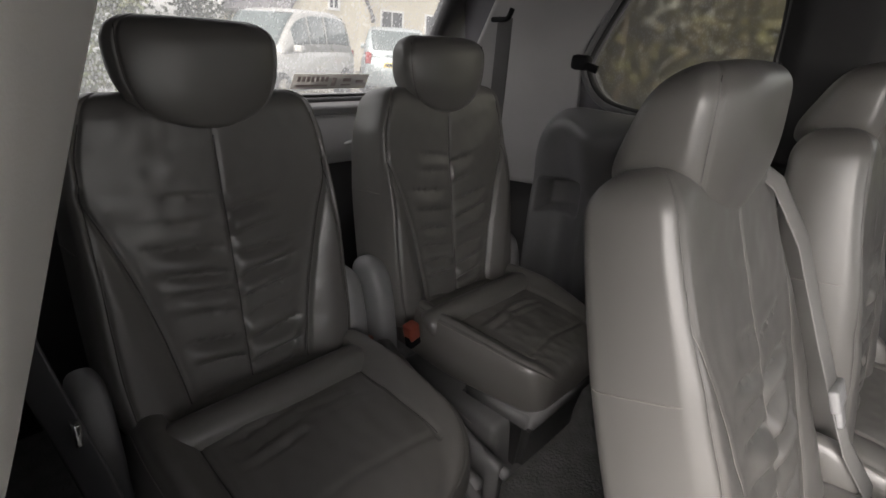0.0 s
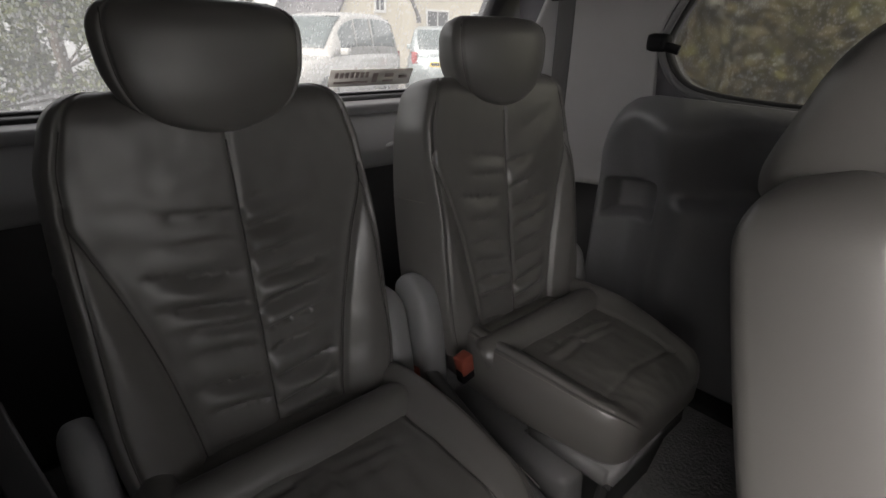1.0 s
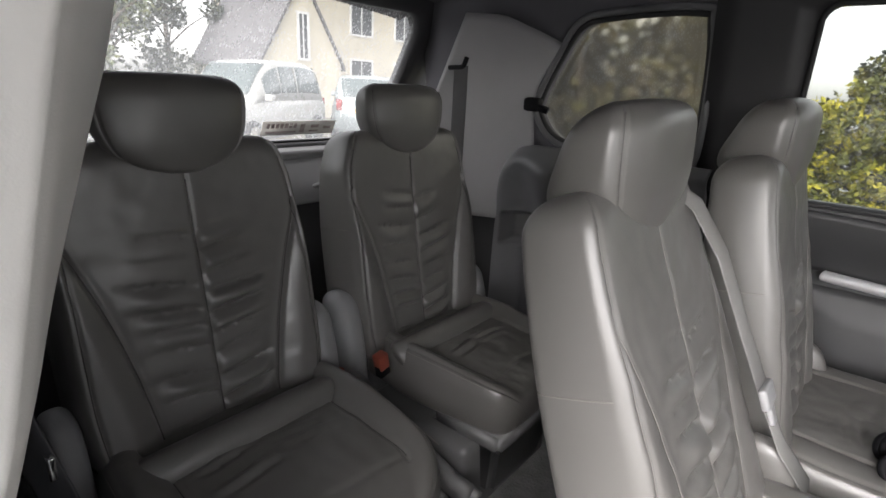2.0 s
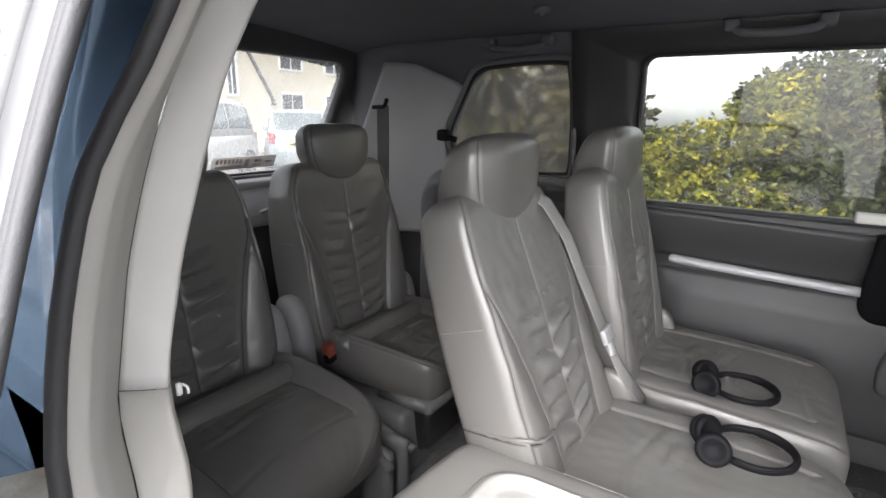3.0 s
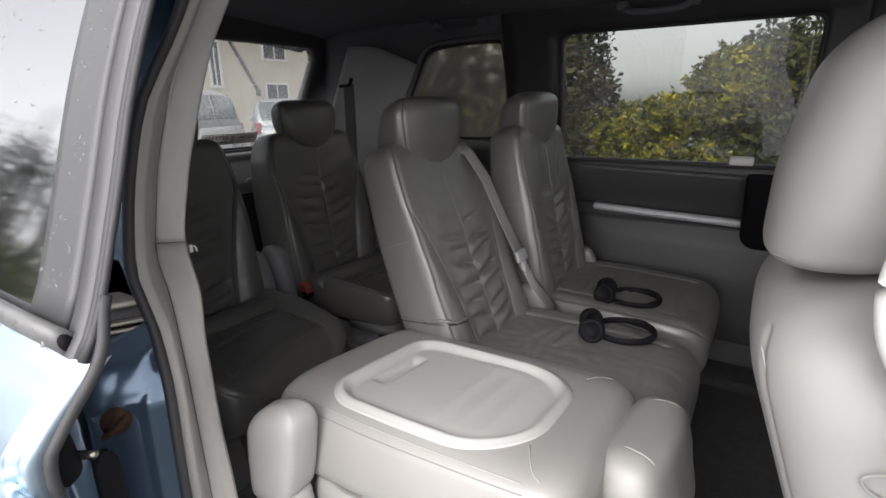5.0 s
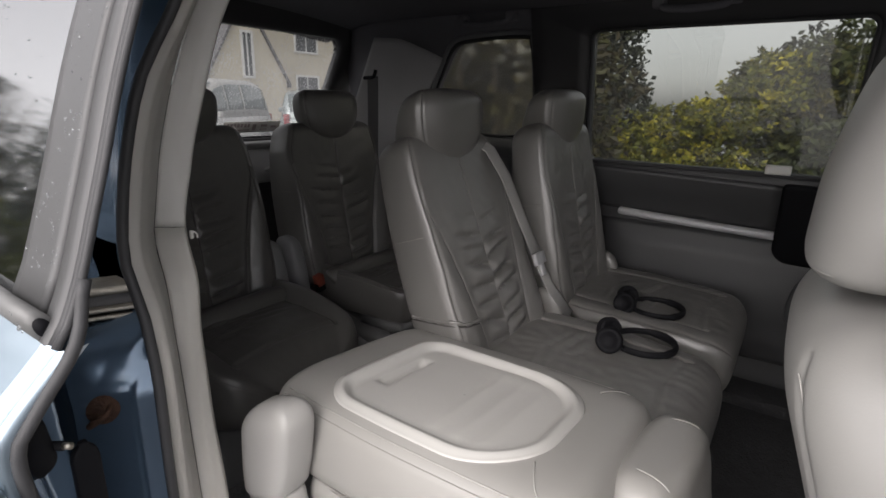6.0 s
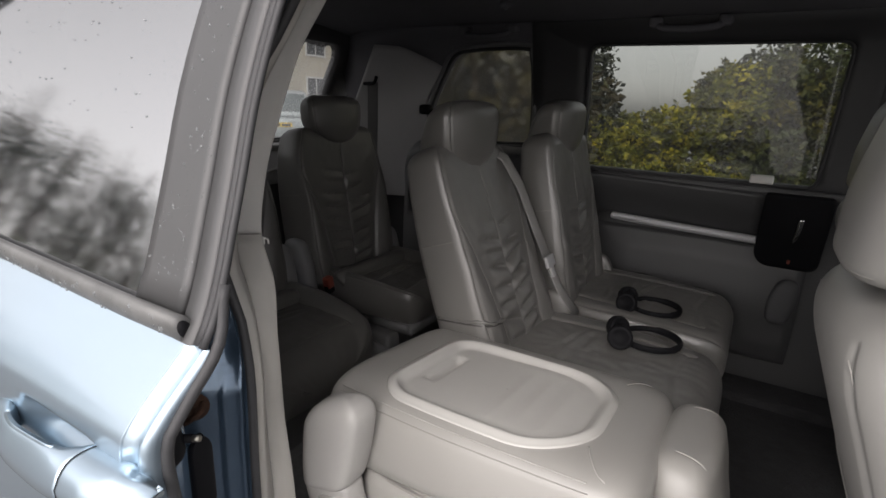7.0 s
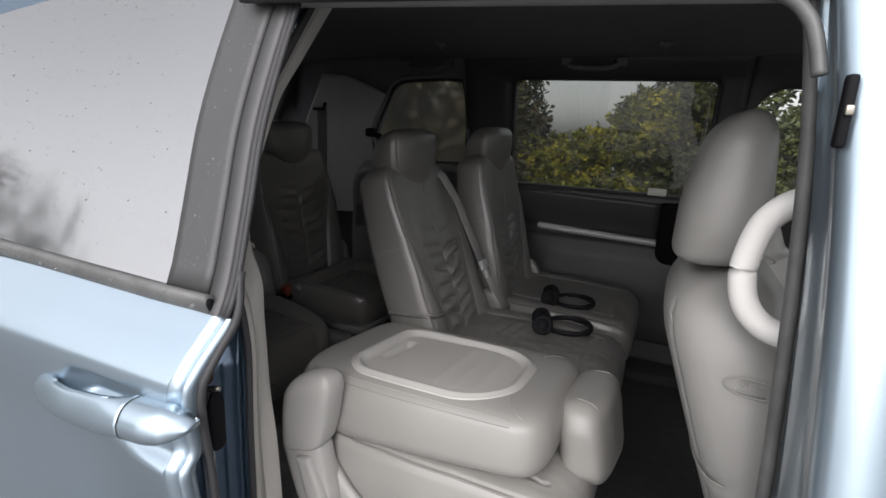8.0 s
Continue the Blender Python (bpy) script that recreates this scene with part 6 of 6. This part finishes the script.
for y0, y1, z0, z1, x in ((10.75, 11.25, 2.0, 3.6, -16.2), (14.6, 15.9, 0.9, 2.3, -18.0), (17.2, 18.5, 0.9, 2.3, -18.0), (14.6, 15.9, 3.2, 4.5, -18.0), (17.2, 18.5, 3.2, 4.5, -18.0), (20.0, 21.3, 0.9, 2.3, -18.0)):
    bm = bmesh.new()
    framed(bm, rounded((y0 + y1) / 2, (z0 + z1) / 2, (y1 - y0) / 2 - 0.08, (z1 - z0) / 2 - 0.08, 0.005, 4), (y0, z0), (y1, z1), lambda y, z, d, x=x: Vector((x + 0.05 - d, y, z)), 0.08)
    w = part("window", bm, FRAME_WHITE, house, "white framed window", False)
    bm = bmesh.new()
    box(bm, (x - 0.01, y0 + 0.07, z0 + 0.07), (x + 0.01, y1 - 0.07, z1 - 0.07))
    part("pane", bm, WINDOW_DARK, w, "", False)
    bm = bmesh.new()
    box(bm, (x + 0.005, (y0 + y1) / 2 - 0.025, z0 + 0.07), (x + 0.03, (y0 + y1) / 2 + 0.025, z1 - 0.07))
    part("glazing_bar", bm, FRAME_WHITE, w, "", False)


# parked cars
CAR_GLASS = material("car_glass", (0.10, 0.125, 0.125), 0.05, bump=0.0)
TYRE = material("tyre_rubber", (0.03, 0.03, 0.03), 0.8, spread=0.2, bump=0.3)
LAMP = material("lamp_glass", (0.6, 0.6, 0.6), 0.1, metal=0.3, bump=0.0)
RED_LAMP = material("red_lamp_glass", (0.35, 0.02, 0.02), 0.15, bump=0.0)
PLATE_YELLOW = material("yellow_plate", (0.75, 0.52, 0.05), 0.5, bump=0.0)


def parked_car(at, turn, paint, label, length=4.0, height=1.58):
    """A small hatchback; its front points along +x before the turn."""
    t = thing("parked_car", at, label, "car", "parked cars")
    m = Matrix.Translation(at) @ pose(0, 0, 0, 0, 0, turn)
    half = 0.84
    deck = table([(-length / 2, 0.80), (-length / 2 + 0.15, 0.95), (0.3, 0.98), (0.9, 0.96), (length / 2 - 0.25, 0.82), (length / 2, 0.58)])
    top = table([(-length / 2 + 0.05, 0.95), (-length / 2 + 0.45, height - 0.10), (-length / 2 + 1.1, height), (-0.1, height - 0.01), (0.45, height - 0.12), (1.15, 0.97)])
    plan = table([(-length / 2, half * 0.82), (-length / 2 + 0.3, half * 0.97), (0, half), (length / 2 - 0.5, half * 0.95), (length / 2, half * 0.70)])
    bm = bmesh.new()
    loops = []
    for k in range(41):
        x = -length / 2 + length * k / 40
        w, h = plan(x), deck(x)
        loops.append([m @ Vector((x, y * w, z)) for y, z in ((-0.92, 0.22), (-1, 0.32), (-1.0, 0.55), (-0.99, h - 0.14), (-0.93, h - 0.03), (-0.80, h), (0, h + 0.015), (0.80, h), (0.93, h - 0.03), (0.99, h - 0.14), (1.0, 0.55), (1, 0.32), (0.92, 0.22))])
    rings(bm, loops)
    body = part("body", bm, paint, t)
    bm = bmesh.new()
    loops = []
    x0, x1 = -length / 2 + 0.06, 1.14
    for k in range(31):
        x = x0 + (x1 - x0) * k / 30
        w, z0, h = plan(x) * 0.95, deck(x) - 0.03, max(top(x), deck(x))
        loops.append([m @ Vector((x, y * w, z0 + (h - z0) * q)) for y, q in ((-0.98, 0), (-0.93, 0.45), (-0.84, 0.9), (-0.74, 0.985), (0, 1.02), (0.74, 0.985), (0.84, 0.9), (0.93, 0.45), (0.98, 0))])
    rings(bm, loops)
    part("cabin", bm, paint, t)

    def side_point(x, q, s, off=0.008):
        w, z0, h = plan(x) * 0.95, deck(x) - 0.03, max(top(x), deck(x))
        y = 0.98 - 0.05 * q / 0.45 if q < 0.45 else 0.93 - 0.09 * (q - 0.45) / 0.45
        return m @ Vector((x, s * (y * w + off), z0 + (h - z0) * q))
    for s in (-1, 1):
        for xa, xb in ((-length / 2 + 0.42, -0.62), (-0.54, 0.10), (0.16, 0.72)):
            bm = bmesh.new()
            sheet(bm, lambda u, v: side_point(xa + (xb - xa) * u, 0.20 + 0.66 * v, s), 8, 6, m.to_3x3() @ Vector((0, -0.01 * s, 0)))
            part("side_window", bm, CAR_GLASS, t)
    for xa, xb, name in ((0.42, 1.06, "windscreen"), (-length / 2 + 0.10, -length / 2 + 0.42, "rear_window")):
        bm = bmesh.new()

        def shield(u, v):
            x = xa + (xb - xa) * v
            w, h = plan(x) * 0.70, max(top(x), deck(x))
            return m @ Vector((x, (2 * u - 1) * w, h + 0.016 + 0.006 * (1 - (2 * u - 1) ** 2)))
        sheet(bm, shield, 8, 8, (0, 0, 0.006))
        part(name, bm, CAR_GLASS, t)
    for x in (-length / 2 + 0.75, length / 2 - 0.78):
        for s in (-1, 1):
            bm = bmesh.new()
            prof = ((0.20, 0.60), (0.29, 0.62), (0.31, 0.70), (0.31, 0.80), (0.29, 0.86), (0.20, 0.865))
            rings(bm, [[m @ Vector((x + r * math.cos(a), s * y, 0.31 + r * math.sin(a))) for a in [2 * math.pi * j / 24 for j in range(24)]] for r, y in prof])
            wheel = part("wheel", bm, TYRE, t, "black tyre")
            bm = bmesh.new()
            rings(bm, [[m @ Vector((x + r * math.cos(a), s * y, 0.31 + r * math.sin(a))) for a in [2 * math.pi * j / 20 for j in range(20)]] for r, y in ((0.205, 0.85), (0.20, 0.872), (0.06, 0.868), (0.04, 0.885))])
            part("rim", bm, STEEL, wheel, "grey wheel rim")
    for s in (-1, 1):
        bm = bmesh.new()
        box(bm, (0.72, s * (half - 0.02) - 0.02, 0.96), (0.86, s * (half + 0.12) + 0.02, 1.09), 0.03, m)
        part("mirror", bm, paint, t)
        bm = bmesh.new()
        box(bm, (length / 2 - 0.30, s * 0.50 - 0.12, 0.62), (length / 2 - 0.04, s * 0.50 + 0.12, 0.76), 0.04, m)
        part("headlight", bm, LAMP, t)
        bm = bmesh.new()
        box(bm, (-length / 2 - 0.01, s * 0.62 - 0.07, 0.72), (-length / 2 + 0.12, s * 0.62 + 0.07, 0.98), 0.02, m)
        part("tail_lamp", bm, RED_LAMP, t)
    bm = bmesh.new()
    box(bm, (-length / 2 - 0.015, -0.26, 0.66), (-length / 2 + 0.01, 0.26, 0.77), 0.005, m)
    p = part("number_plate", bm, PLATE_YELLOW, t, "yellow number plate")
    for k in range(2):
        bm = bmesh.new()
        box(bm, (-length / 2 - 0.018, -0.22 + 0.25 * k, 0.685), (-length / 2 - 0.013, -0.02 + 0.24 * k, 0.745), 0.0, m)
        part("print_bar", bm, BLACK, p, "dark bar")
    return t


parked_car((-10.2, 5.4, 0), -62, material("silver_paint", (0.42, 0.415, 0.39), 0.28, spread=0.03, bump=0.0, coat=0.6), "pale silver people carrier parked behind the car", 4.2, 1.74)
parked_car((-11.0, 9.3, 0), 138, material("silver_green_paint", (0.36, 0.41, 0.41), 0.3, metal=0.3, spread=0.03, bump=0.0, coat=0.6), "silver hatchback parked beside the house", 3.9, 1.55)
